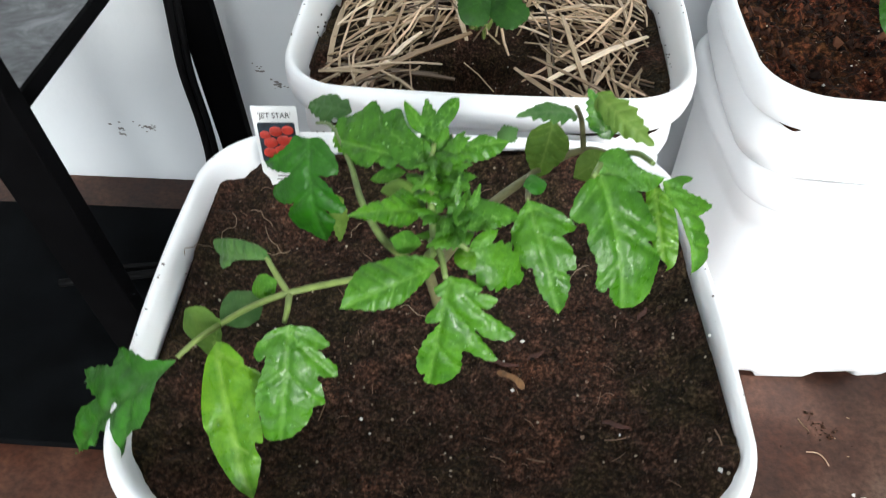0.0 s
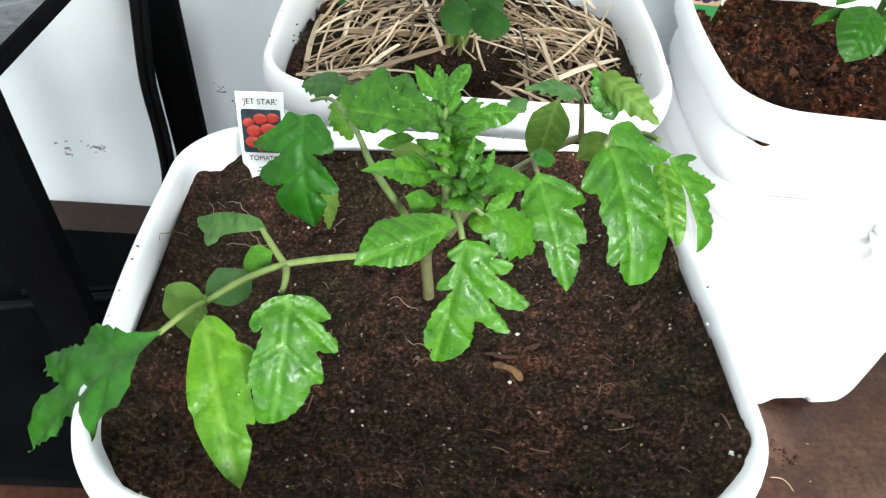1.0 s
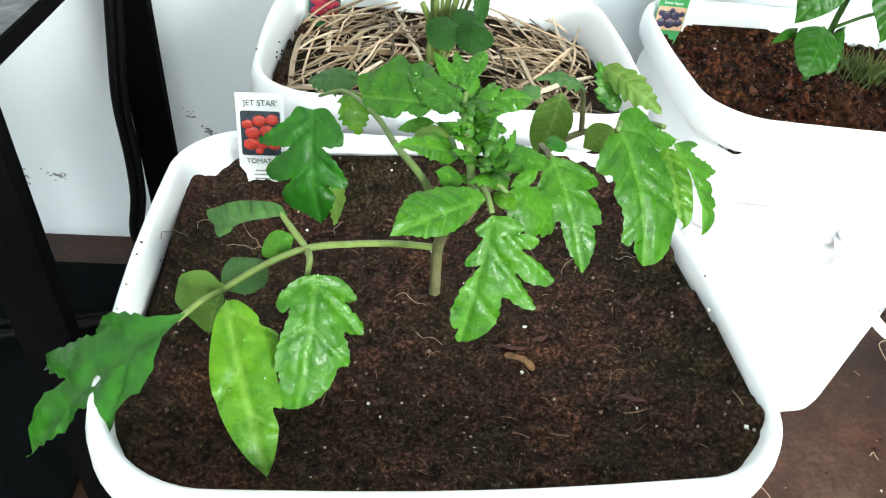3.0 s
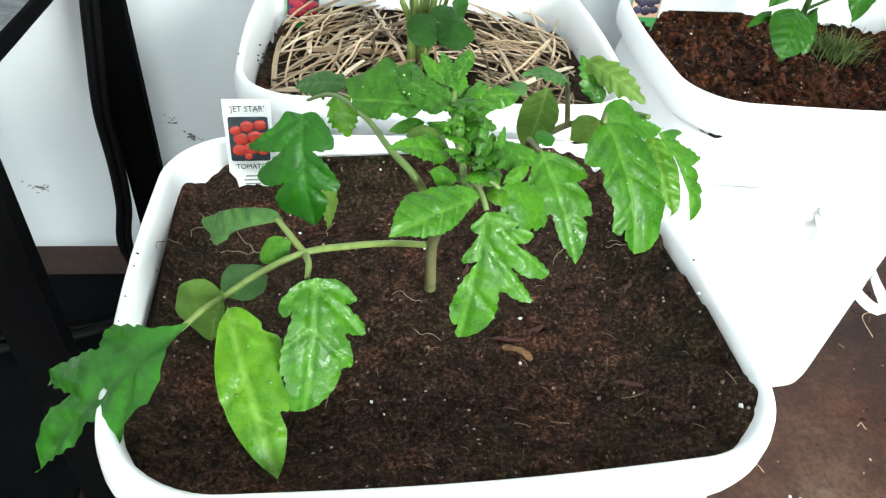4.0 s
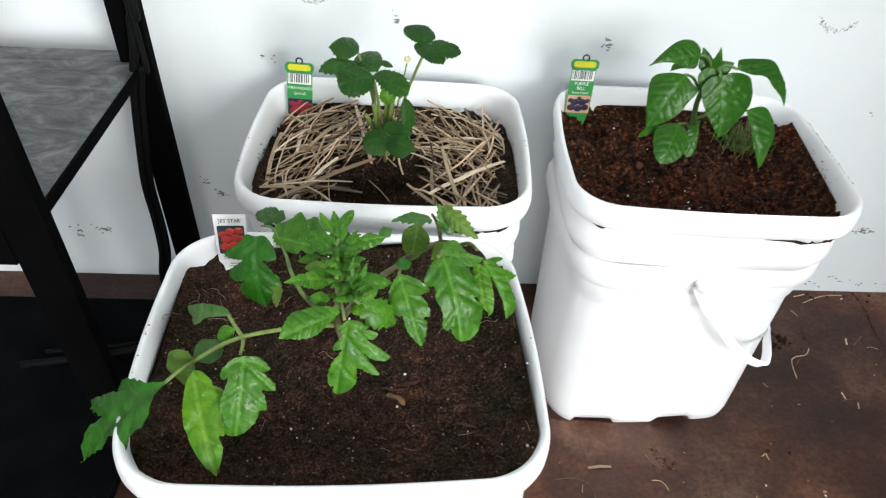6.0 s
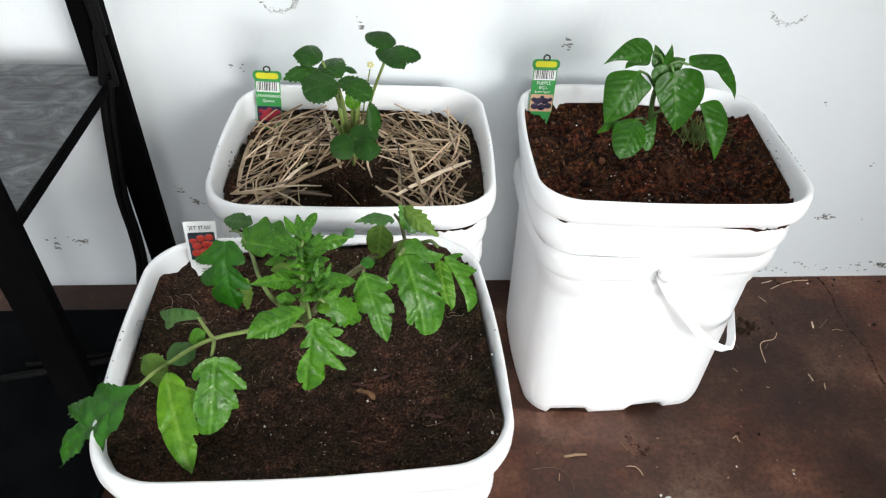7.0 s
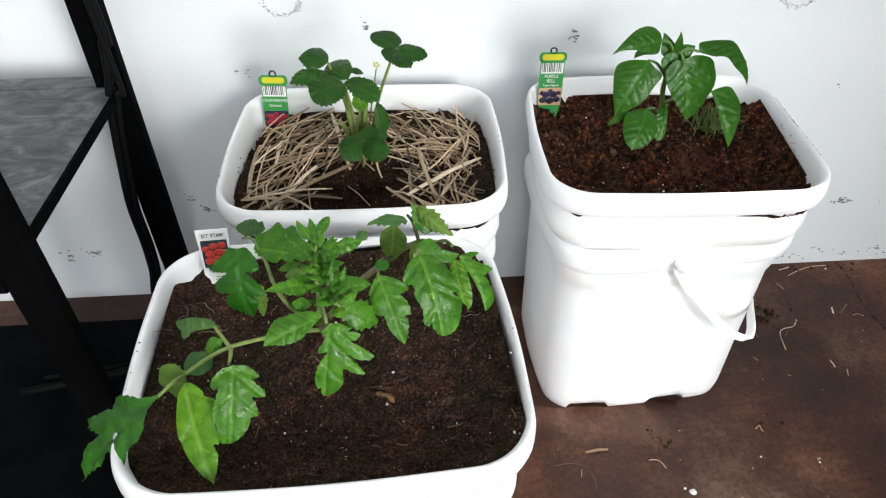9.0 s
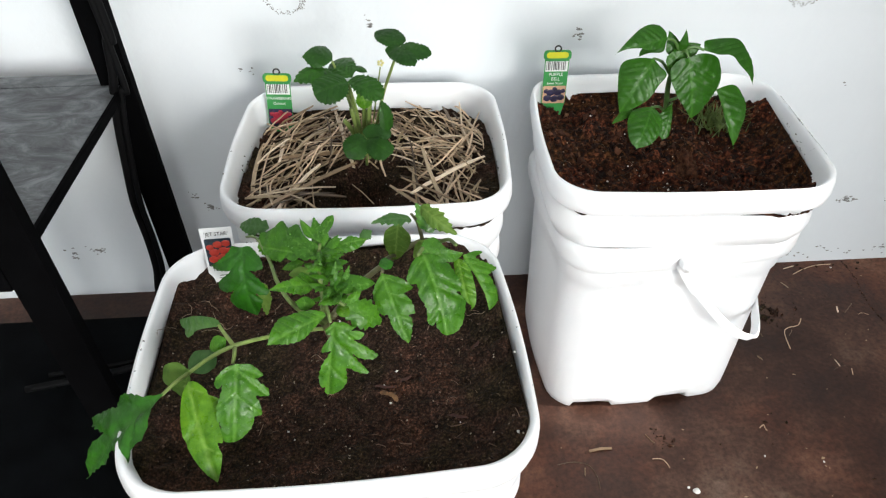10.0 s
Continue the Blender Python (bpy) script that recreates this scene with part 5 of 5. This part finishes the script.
def jet_star_tag(at, rx, ry, rz):
    t = thing("plant_tag", at, "white plant tag with a red tomato picture stuck in the soil", "plant tag", "plant tags")
    t.matrix_world = pose(*at, rx, ry, rz)
    bm = bmesh.new()
    rings = []
    for y in (0.0, -0.0006):
        rings.append([(x, y, z) for x, z in ((-0.0065, -0.03), (0.0065, -0.03), (0.0068, 0.0), (0.0085, 0.008), (0.0115, 0.012), (0.0118, 0.0505), (-0.0118, 0.0505), (-0.0115, 0.012), (-0.0085, 0.008), (-0.0068, 0.0))])
    loft(bm, rings, True, True)
    bmesh.ops.recalc_face_normals(bm, faces=bm.faces)
    part("stake", bm, TAG_WHITE, t, "", False)
    picture = plate(t, "picture", -0.0098, 0.0098, 0.0180, 0.0415, TAG_DARK, r=0.0012)
    blobs(picture, "tomato_print", [(-0.0064, 0.0345, 0.0030), (-0.0005, 0.0365, 0.0036), (0.0058, 0.0372, 0.0034), (-0.0040, 0.0300, 0.0040), (0.0030, 0.0312, 0.0038), (0.0072, 0.0312, 0.0026), (-0.0052, 0.0240, 0.0038), (0.0012, 0.0250, 0.0040), (0.0066, 0.0238, 0.0032), (-0.0010, 0.0206, 0.0022)], TAG_RED)
    words(t, "'JET STAR'", 0, 0.0455, 0.0042, INK, 0.95)
    words(t, "TOMATO", 0, 0.0148, 0.0038, INK, 0.95)
    for k, w in enumerate((0.007, 0.0085, 0.008, 0.006)):
        plate(t, "small_print", -w / 2, w / 2, 0.0092 - 0.0022 * k, 0.0099 - 0.0022 * k, SMUDGE)


def barcode_tag(at, rx, ry, rz, lines, fruit, fruit_back, label):
    t = thing("plant_tag", at, label, "plant tag", "plant tags")
    t.matrix_world = pose(*at, rx, ry, rz)
    bm = bmesh.new()
    rings = []
    for y in (0.0, -0.0006):
        rings.append([(x, y, z) for x, z in ((-0.006, -0.03), (0.006, -0.03), (0.0115, -0.004), (0.0128, 0.0), (0.0128, 0.048), (-0.0128, 0.048), (-0.0128, 0.0), (-0.0115, -0.004))])
    loft(bm, rings, True, True)
    bmesh.ops.recalc_face_normals(bm, faces=bm.faces)
    part("stake", bm, TAG_GREEN, t, "", False)
    header = plate(t, "header", -0.0145, 0.0145, 0.0465, 0.0570, TAG_GREEN, 0.0006, 0.0014, 0.004)
    plate(header, "emblem", -0.0115, 0.0115, 0.0488, 0.0552, TAG_YELLOW, -0.0009, 0.0002, 0.003)
    bm = bmesh.new()
    tube(bm, [(0.0032 * math.cos(a * 0.5236), -0.0002, 0.0585 + 0.0032 * math.sin(a * 0.5236)) for a in range(13)], [0.0009], 6, False)
    part("loop", bm, INK, t)
    panel = plate(t, "bar_panel", -0.0118, 0.0118, 0.0345, 0.0455, TAG_WHITE)
    rng = random.Random(len(lines[0]))
    x = -0.0108
    while x < 0.0100:
        w = rng.choice((0.0004, 0.0007, 0.001))
        plate(panel, "bar", x, x + w, 0.0362, 0.0455, INK, -0.00095, 0.0001)
        x += w + rng.choice((0.0006, 0.0009, 0.0013))
    for text, z, size in lines:
        words(t, text, 0, z, size, TAG_WHITE, 0.9)
    fruits = plate(t, "fruit_panel", -0.0122, 0.0122, -0.001, 0.0185, fruit_back, r=0.0015)
    blobs(fruits, "fruit_print", [(-0.0070, 0.0050, 0.0044), (0.0005, 0.0042, 0.0046), (0.0076, 0.0056, 0.0040), (-0.0040, 0.0110, 0.0046), (0.0038, 0.0112, 0.0044), (-0.0086, 0.0128, 0.0030), (0.0092, 0.0128, 0.0028), (0.0002, 0.0152, 0.0026)], fruit)


jet_star_tag((0.7395, 1.138, 0.3065), -12, 0, 3)
barcode_tag((0.7508, 1.391, 0.2978), -6, 3, 0, [("STRAWBERRIES", 0.0300, 0.0042), ("Quinault", 0.0245, 0.0040)], TAG_CRIMSON, TAG_PURPLE,
            "green plant tag with barcode and strawberry picture stuck in straw mulch")
barcode_tag((1.0430, 1.398, 0.3092), -6, 1, 0, [("PURPLE", 0.0312, 0.0050), ("BELL", 0.0262, 0.0050), ("Sweet Pepper", 0.0215, 0.0034)], TAG_PURPLE, TAG_PEACH,
            "green plant tag with barcode and dark pepper picture stuck in soil")


# ---- straw mulch ----
def straw_mulch():
    ob = thing("straw_mulch", (STRAWB[0], STRAWB[1], 0), "loose dry straw mulch spread round a strawberry plant", "straw", yaw=STRAWB[2])
    rng = random.Random(12)
    meshes = []
    for k in range(22):
        bm = bmesh.new()
        length, w, bend = rng.uniform(0.045, 0.150), rng.uniform(0.0009, 0.0021) * (2.2 if k % 5 == 0 else 1), rng.uniform(-0.007, 0.007)
        pts = [(length * (i / 5 - 0.5), bend * math.sin(math.pi * i / 5), 0.004 * math.sin(math.pi * i / 5) * rng.uniform(0.3, 1)) for i in range(6)]
        strap(bm, pts, [(0, 1, rng.uniform(-0.3, 0.3))] * 6, [w * (0.6 if i in (0, 5) else 1) for i in range(6)], 0.0009)
        meshes.append((length, link_mesh("straw", bm, STRAW, False)))
    hw, hd = RIM_W / 2 - 0.018, RIM_D / 2 - 0.018
    made = 0
    while made < 205:
        x, y = rng.uniform(-hw, hw), rng.uniform(-hd, hd)
        if abs(x + 0.006) < 0.044 and y < 0.012:
            continue
        left = x < -0.01
        a = rng.gauss(55 if left else 115, 32) if rng.random() < 0.8 else rng.uniform(0, 180)
        length, me = rng.choice(meshes)
        fit = rng.uniform(0.6, 1.0)
        half = length * fit / 2
        ex, ey = abs(half * math.cos(radians(a))), abs(half * math.sin(radians(a)))
        x, y = max(-hw + ex, min(hw - ex, x)), max(-hd + ey, min(hd - ey, y))
        if abs(x + 0.006) < 0.042 + 0.35 * ex and y - 0.6 * ey < 0.0 and rng.random() < 0.9:
            continue
        tips = [(x + k * half * math.cos(radians(a)), y + k * half * math.sin(radians(a))) for k in (-1, 1)]
        if not all(inside(u, v, hw + 0.007, hd + 0.007, 0.046) for u, v in tips):
            continue
        s = new("straw", me)
        s.parent = ob
        layer = 0.289 + 0.017 * made / 205
        s.matrix_basis = pose(x, y, layer + rng.uniform(-0.001, 0.005), rng.gauss(0, 28), rng.gauss(0, 6), a) @ Matrix.Diagonal((fit, 1, 1, 1))
        made += 1
    bm = bmesh.new()
    for k in range(170):
        x, y = rng.uniform(-hw, hw), rng.uniform(-hd, hd)
        if abs(x + 0.006) < 0.042 and y < 0.01 and rng.random() < 0.95:
            continue
        a, s = radians(rng.gauss(60 if x < 0 else 115, 40)), rng.uniform(0.006, 0.022)
        dx, dy = s * math.cos(a), s * math.sin(a)
        x, y = max(-hw + abs(dx), min(hw - abs(dx), x)), max(-hd + abs(dy), min(hd - abs(dy), y))
        if not (inside(x - dx, y - dy, hw, hd, 0.046) and inside(x + dx, y + dy, hw, hd, 0.046)):
            continue
        z = 0.294 + rng.uniform(0, 0.011)
        pts = [(x - dx, y - dy, z), (x, y, z + 0.001), (x + dx, y + dy, z + rng.uniform(-0.002, 0.003))]
        strap(bm, pts, [(-dy, dx, rng.uniform(-0.3, 0.3) * s)] * 3, [rng.uniform(0.0006, 0.0016)] * 3, 0.0005)
    chaff = part("chaff", bm, CHAFF, ob, "short bits of broken straw", False)
    tagged(chaff, kind="stuff")


straw_mulch()


# ---- small things on soil, floor and wall ----
def bark_chip():
    bm = bmesh.new()
    pts = [(-0.006, 0.003, 0.001), (-0.002, 0.001, 0.0025), (0.003, -0.001, 0.002), (0.006, -0.005, 0.001)]
    strap(bm, curve_points(pts, 3), [(0.3, 1, 0.2)] * 10, [0.0012, 0.0026, 0.0032, 0.0024, 0.0022, 0.0030, 0.0026, 0.0036, 0.0030, 0.0014], 0.0009)
    ob = new("bark_chip", link_mesh("bark_chip", bm, BARK, False))
    ob.matrix_world = pose(0.8650, 1.0340, SOIL_TOP(0.8650, 1.0340) - 0.0002)
    tagged(ob, "small tan bark chip lying on wet soil", "bark chip")


bark_chip()


def coir_mound():
    bm = bmesh.new()
    bmesh.ops.create_icosphere(bm, subdivisions=5, radius=1.0)
    for v in bm.verts:
        q = v.co.copy()
        f = 1 + 0.35 * noise.noise(q * 2.2) + 0.22 * noise.noise(q * 6) + 0.14 * abs(noise.noise(Vector((q.x * 9, q.y * 26, q.z * 9))))
        v.co = Vector((q.x * 0.0125, q.y * 0.030, q.z * 0.015)) * f
    ob = new("coir_clump", link_mesh("coir_clump", bm, COIR_MAT))
    ob.matrix_world = pose(1.160, 1.303, 0.288, 8, 0, -10)
    tagged(ob, "rounded clump of matted brown coir in soil", "coir clump")


coir_mound()


def soil_bits():
    """Bark flakes, dry sticks, roots and grit lying on the tomato's soil."""
    rng = random.Random(63)
    for x, y, length, a, mat in ((0.862, 1.042, 0.014, -8, BARK_RED), (0.877, 1.047, 0.009, 30, BARK_RED), (0.929, 1.072, 0.010, 55, BARK_RED), (0.911, 1.013, 0.012, -12, BARK_RED), (0.848, 1.086, 0.010, 70, BARK_RED)):
        bm = bmesh.new()
        pts = [(length * (i / 4 - 0.5), 0.0006 * math.sin(2 * i), 0.0008 * math.sin(math.pi * i / 4)) for i in range(5)]
        strap(bm, pts, [(0, 1, 0.2)] * 5, [0.0008, 0.0018, 0.0021, 0.0015, 0.0007], 0.0009)
        ob = new("bark_flake", link_mesh("bark_flake", bm, mat, False))
        ob.matrix_world = pose(x, y, SOIL_TOP(x, y) + 0.0006, 0, 0, a)
        tagged(ob, "reddish bark flake lying on wet potting soil", "bark flake", "bark flakes on the soil")
    for x, y, length, a in ((0.876, 0.995, 0.008, -8), (0.911, 1.007, 0.011, 12), (0.860, 0.994, 0.007, -20), (0.781, 1.012, 0.009, 80), (0.948, 1.000, 0.012, 95)):
        bend = rng.uniform(-0.12, 0.12)
        pts = [(length * (i / 4 - 0.5), bend * length * math.sin(math.pi * i / 4), 0.0004) for i in range(5)]
        ob = new("dry_stick", link_mesh("dry_stick", tube(bmesh.new(), pts, [0.00030], 6), FIBRE))
        ob.matrix_world = pose(x, y, SOIL_TOP(x, y) + 0.0006, 0, 0, a)
        tagged(ob, "thin dry stick lying on wet potting soil", "stick", "sticks on the soil")
    for x, y, r in ((0.807, 1.158, 0.0011), (0.764, 1.116, 0.0011), (0.799, 1.010, 0.0012), (0.804, 1.003, 0.0008), (0.947, 0.989, 0.0016), (0.953, 1.051, 0.0014)):
        bm = bmesh.new()
        crumb(bm, Matrix.Diagonal((r, r * 0.8, r * 0.7, 1)))
        ob = new("grit", link_mesh("grit", bm, PERLITE, False))
        ob.matrix_world = pose(x, y, SOIL_TOP(x, y) + r * 0.4, 20, 30, 50 * x)
        tagged(ob, "white grit grain lying on wet potting soil", "grit", "grit on the soil")
    for x, y, length, a in ((0.715, 1.116, 0.020, -60), (0.736, 1.114, 0.016, 100), (0.728, 1.093, 0.022, 20), (0.711, 1.092, 0.016, -75), (0.894, 1.089, 0.016, 40), (0.924, 1.099, 0.014, -30), (0.778, 1.113, 0.014, 60), (0.819, 1.047, 0.014, -15), (0.810, 1.068, 0.016, 15), (0.744, 1.100, 0.018, 150)):
        turn, at, pts = radians(a), Vector((x, y)), []
        for i in range(8):
            pts.append((at.x, at.y, SOIL_TOP(at.x, at.y) + 0.0010 + 0.0016 * abs(math.sin(1.3 * i + a))))
            turn += rng.uniform(-0.7, 0.7)
            at = at + Vector((math.cos(turn), math.sin(turn))) * length / 7
        ob = new("root_strand", link_mesh("root_strand", tube(bmesh.new(), curve_points(pts, 3), [0.00019], 5), ROOT))
        tagged(ob, "pale bent root strand lying on wet potting soil", "root", "root strands on the soil")


soil_bits()


def floor_litter():
    rng = random.Random(31)
    meshes = []
    for k in range(14):
        bm = bmesh.new()
        length, curl = rng.uniform(0.003, 0.020), rng.uniform(-0.3, 0.3)
        pts = [(length * (i / 5 - 0.5), curl * length * math.sin(math.pi * i / 5), 0.0006) for i in range(6)]
        tube(bm, pts, [rng.uniform(0.00025, 0.0005)], 5)
        meshes.append(link_mesh("straw_bit", bm, STRAW))
    spots = []
    for k in range(16):
        spots.append((rng.uniform(1.0, 1.75), rng.uniform(0.9, 1.43), rng.uniform(0, 180)))
    for x, y, a in spots:
        if 0.99 < x < 1.28 and y > 1.19:
            continue
        s = new("straw_bit", rng.choice(meshes))
        s.matrix_world = pose(x, y, 0.0006, 0, 0, a)
        tagged(s, "short bit of dry straw lying on the concrete floor", "straw", "straw bits on the floor")
    bits = ((0.0011, ((1.427, 1.427), (1.448, 1.437), (1.468, 1.443), (1.490, 1.444))),
              (0.0010, ((1.399, 1.342), (1.390, 1.331), (1.374, 1.327), (1.366, 1.318), (1.362, 1.292))),
              (0.0010, ((1.463, 1.349), (1.471, 1.356), (1.481, 1.365))),
              (0.0018, ((1.457, 1.360), (1.454, 1.350))),
              (0.0011, ((1.410, 1.271), (1.411, 1.265), (1.411, 1.260))),
              (0.0014, ((1.315, 1.283), (1.319, 1.277))),
              (0.0008, ((1.034, 1.147), (1.050, 1.149), (1.062, 1.147), (1.070, 1.141), (1.074, 1.129), (1.074, 1.116))),
              (0.0009, ((1.275, 1.179), (1.281, 1.183), (1.281, 1.178), (1.282, 1.175))),
              (0.0009, ((1.402, 1.412), (1.408, 1.401))),
              (0.0010, ((1.418, 1.439), (1.435, 1.444))),
              (0.0009, ((1.424, 1.256), (1.421, 1.247))),
              (0.0008, ((1.063, 1.141), (1.061, 1.132))),
              (0.0007, ((1.141, 1.179), (1.144, 1.173), (1.148, 1.167))))
    for r, spots in bits:
        path = curve_points([(x, y, r * 0.5) for x, y in spots], 5)
        s = new("straw_bit", link_mesh("straw_bit", tube(bmesh.new(), path, [0.6 * r], 6), STRAW))
        tagged(s, "bent strand of dry straw lying on the concrete floor", "straw", "straw bits on the floor")
    flat = new("straw_bit", link_mesh("straw_bit", strap(bmesh.new(), [(*(1.072, 1.161), 0.0012), (*(1.085, 1.163), 0.0016), (*(1.098, 1.163), 0.0012)], [(0.2, 1, 0)] * 3, [0.0026, 0.0032, 0.0024], 0.0010), STRAW, False))
    tagged(flat, "broad flat piece of straw lying on the concrete floor", "straw", "straw bits on the floor")
    for k, (x, y, r) in enumerate(((*(1.176, 1.106), 0.0042), (*(1.169, 1.111), 0.0018), (*(1.266, 1.143), 0.0013), (*(1.328, 1.132), 0.0014), (*(1.487, 1.437), 0.0016))):
        bm = bmesh.new()
        bmesh.ops.create_icosphere(bm, subdivisions=2, radius=1.0, matrix=Matrix.Diagonal((r, r * 0.8, r * 0.45, 1)))
        for v in bm.verts:
            v.co *= 1 + 0.35 * noise.noise(v.co * (1.2 / r) + Vector((k, 0, 0)))
        chip = new("pebble", link_mesh("pebble", bm, PERLITE))
        chip.matrix_world = pose(x, y, r * 0.3, 0, 0, 40 * k)
        tagged(chip, "small pale pebble lying on the concrete floor", "pebble", "pebbles on the floor")
    ob = thing("floor_dirt", (0, 0, 0), "dark soil crumbs on the concrete floor, one row standing for a joint", "dirt", kind="stuff")
    bm = bmesh.new()
    for k in range(420):
        if k < 110:
            x, y = (rng.gauss(1.359, 0.010), rng.gauss(1.354, 0.012)) if k < 70 else (rng.gauss(1.379, 0.022), rng.gauss(1.356, 0.022))
        elif k < 150:
            f = rng.random()
            x, y = 1.152 + 0.010 * f + rng.gauss(0, 0.003 + 0.006 * f), 1.182 - 0.022 * f + rng.gauss(0, 0.004)
        elif k < 250:
            x, y = rng.uniform(1.25, 1.8), 1.45 - abs(rng.gauss(0, 0.012))
        else:
            x, y = rng.uniform(0.98, 1.8), rng.uniform(0.9, 1.44)
        if 0.99 < x < 1.27 and y > 1.19:
            continue
        s = rng.uniform(0.0004, 0.0012) if rng.random() < 0.75 else rng.uniform(0.0012, 0.0034 if k >= 70 else 0.0060)
        crumb(bm, pose(x, y, s * 0.4, rng.uniform(-40, 40), rng.uniform(-40, 40), rng.uniform(0, 180)) @ Matrix.Diagonal((s * rng.uniform(0.8, 1.6), s * rng.uniform(0.5, 1), s * 0.6, 1)))
    # This row of crumbs stands in for a dark joint in the concrete.
    a, c = Vector((1.509, 1.452, 0)), Vector((1.505, 1.290, 0))
    for k in range(170):
        f = rng.random() * 1.5
        spot, s = a.lerp(c, f), rng.uniform(0.0004, 0.0013)
        crumb(bm, pose(spot.x + rng.gauss(0, 0.0008) + 0.003 * math.sin(9 * f), spot.y, s * 0.3, 0, 0, rng.uniform(0, 180)) @ Matrix.Diagonal((s * 1.5, s * 1.2, s * 0.5, 1)))
    part("crumbs", bm, SOIL_WET, ob, "", False)
    flecks = thing("floor_flecks", (0, 0, 0), "pale flecks of straw and paint on the concrete floor", "dirt", kind="stuff")
    bm = bmesh.new()
    for k in range(150):
        x, y, s = rng.uniform(0.98, 1.8), rng.uniform(0.85, 1.44), rng.uniform(0.0003, 0.0009) * (2.5 if rng.random() < 0.05 else 1)
        if 0.99 < x < 1.27 and y > 1.19:
            continue
        crumb(bm, pose(x, y, s * 0.3, 0, 0, rng.uniform(0, 180)) @ Matrix.Diagonal((s * rng.uniform(1, 3), s, s * 0.4, 1)))
    part("flecks", bm, CHAFF, flecks, "", False)


floor_litter()


def wall_marks():
    rng = random.Random(77)

    def mark(x, z, w, h, count, arc=None):
        ob = thing("wall_mark", (x, Y1, z), "dark scuff mark on the white painted wall", "scuff mark", "scuffs on the wall", kind="stuff")
        bm = bmesh.new()
        for k in range(count):
            if arc:
                a = radians(rng.uniform(*arc))
                dx, dz = w * math.cos(a) + rng.gauss(0, 0.0015), h * math.sin(a) + rng.gauss(0, 0.0015)
            else:
                dx, dz = rng.gauss(0, w / 2), rng.gauss(0, h / 2)
                dz -= dx * 0.4 * h / max(w, 1e-4)
            r = rng.uniform(0.0004, 0.0015 if not arc else 0.0008)
            n = rng.randint(5, 7)
            rot = rng.uniform(0, 6.28)
            long = 1.0 if arc else rng.uniform(1.0, 2.2)
            pts = [(dx + long * r * rng.uniform(0.5, 1.6) * math.cos(rot + 6.283 * i / n), -0.0004, dz + r * rng.uniform(0.5, 1.2) * math.sin(rot + 6.283 * i / n)) for i in range(n)]
            back = [(a, 0.0, b) for a, _, b in pts]
            loft(bm, [back, pts], False, True)
        bmesh.ops.recalc_face_normals(bm, faces=bm.faces)
        part("scuff", bm, SMUDGE, ob, "", False)
    mark(0.764, 0.410, 0.019, 0.016, 90, (180, 360))
    mark(1.318, 0.400, 0.020, 0.014, 70, (180, 350))
    mark(0.4679, 0.079, 0.014, 0.006, 16)
    mark(0.430, 0.075, 0.008, 0.010, 12)
    mark(0.627, 0.145, 0.008, 0.006, 16)
    mark(0.612, 0.165, 0.006, 0.006, 8)
    mark(1.077, 0.359, 0.005, 0.008, 10)
    mark(0.847, 0.382, 0.006, 0.008, 9)
    mark(0.71, 0.33, 0.01, 0.006, 6)
    mark(1.475, 0.112, 0.012, 0.006, 26)
    mark(1.49, 0.02, 0.03, 0.010, 12)
    mark(1.56, 0.02, 0.03, 0.010, 12)
    mark(1.60, 0.021, 0.016, 0.006, 40)
    mark(1.42, 0.016, 0.04, 0.008, 20)
    for k in range(10):
        mark(rng.uniform(1.3, 1.7), rng.uniform(0.1, 0.38), 0.003, 0.003, 2)


wall_marks()


def rim_specks():
    """Soil crumbs that cling to the pails' rims and inner walls."""
    rng = random.Random(55)
    for at, sides, count in ((TOMATO, ("left", "back", "right"), 70), (PEPPER, ("right",), 260), (STRAWB, ("left", "right"), 40)):
        ob = thing("soil_specks", (at[0], at[1], 0), "dark soil specks clinging to a white pail rim", "dirt", kind="stuff", yaw=at[2])
        ob.matrix_world = tipped(at, TIP if at is TOMATO else 0.0)
        bm = bmesh.new()
        for k in range(count):
            side, s = rng.choice(sides), rng.uniform(0.0003, 0.0011)
            low = rng.random() < 0.7
            z = 0.3265 if not low else 0.297 + abs(rng.gauss(0, 0.008))
            z = min(z, 0.322) if low else z
            inset = 0.0035 if not low else 0.0098 - 0.0026 * (z - 0.290) / 0.026
            f = rng.uniform(-0.055, 0.055)
            x, y = {"left": (-RIM_W / 2 + inset - 0.0020, f), "right": (RIM_W / 2 - inset + 0.0020, f), "back": (f * 1.4, RIM_D / 2 - inset + 0.0020)}[side]
            crumb(bm, pose(x, y, z, rng.uniform(0, 90), rng.uniform(0, 90), rng.uniform(0, 90)) @ Matrix.Diagonal((s, s, s * 0.8, 1)))
        part("specks", bm, SOIL_WET, ob, "", False)


rim_specks()
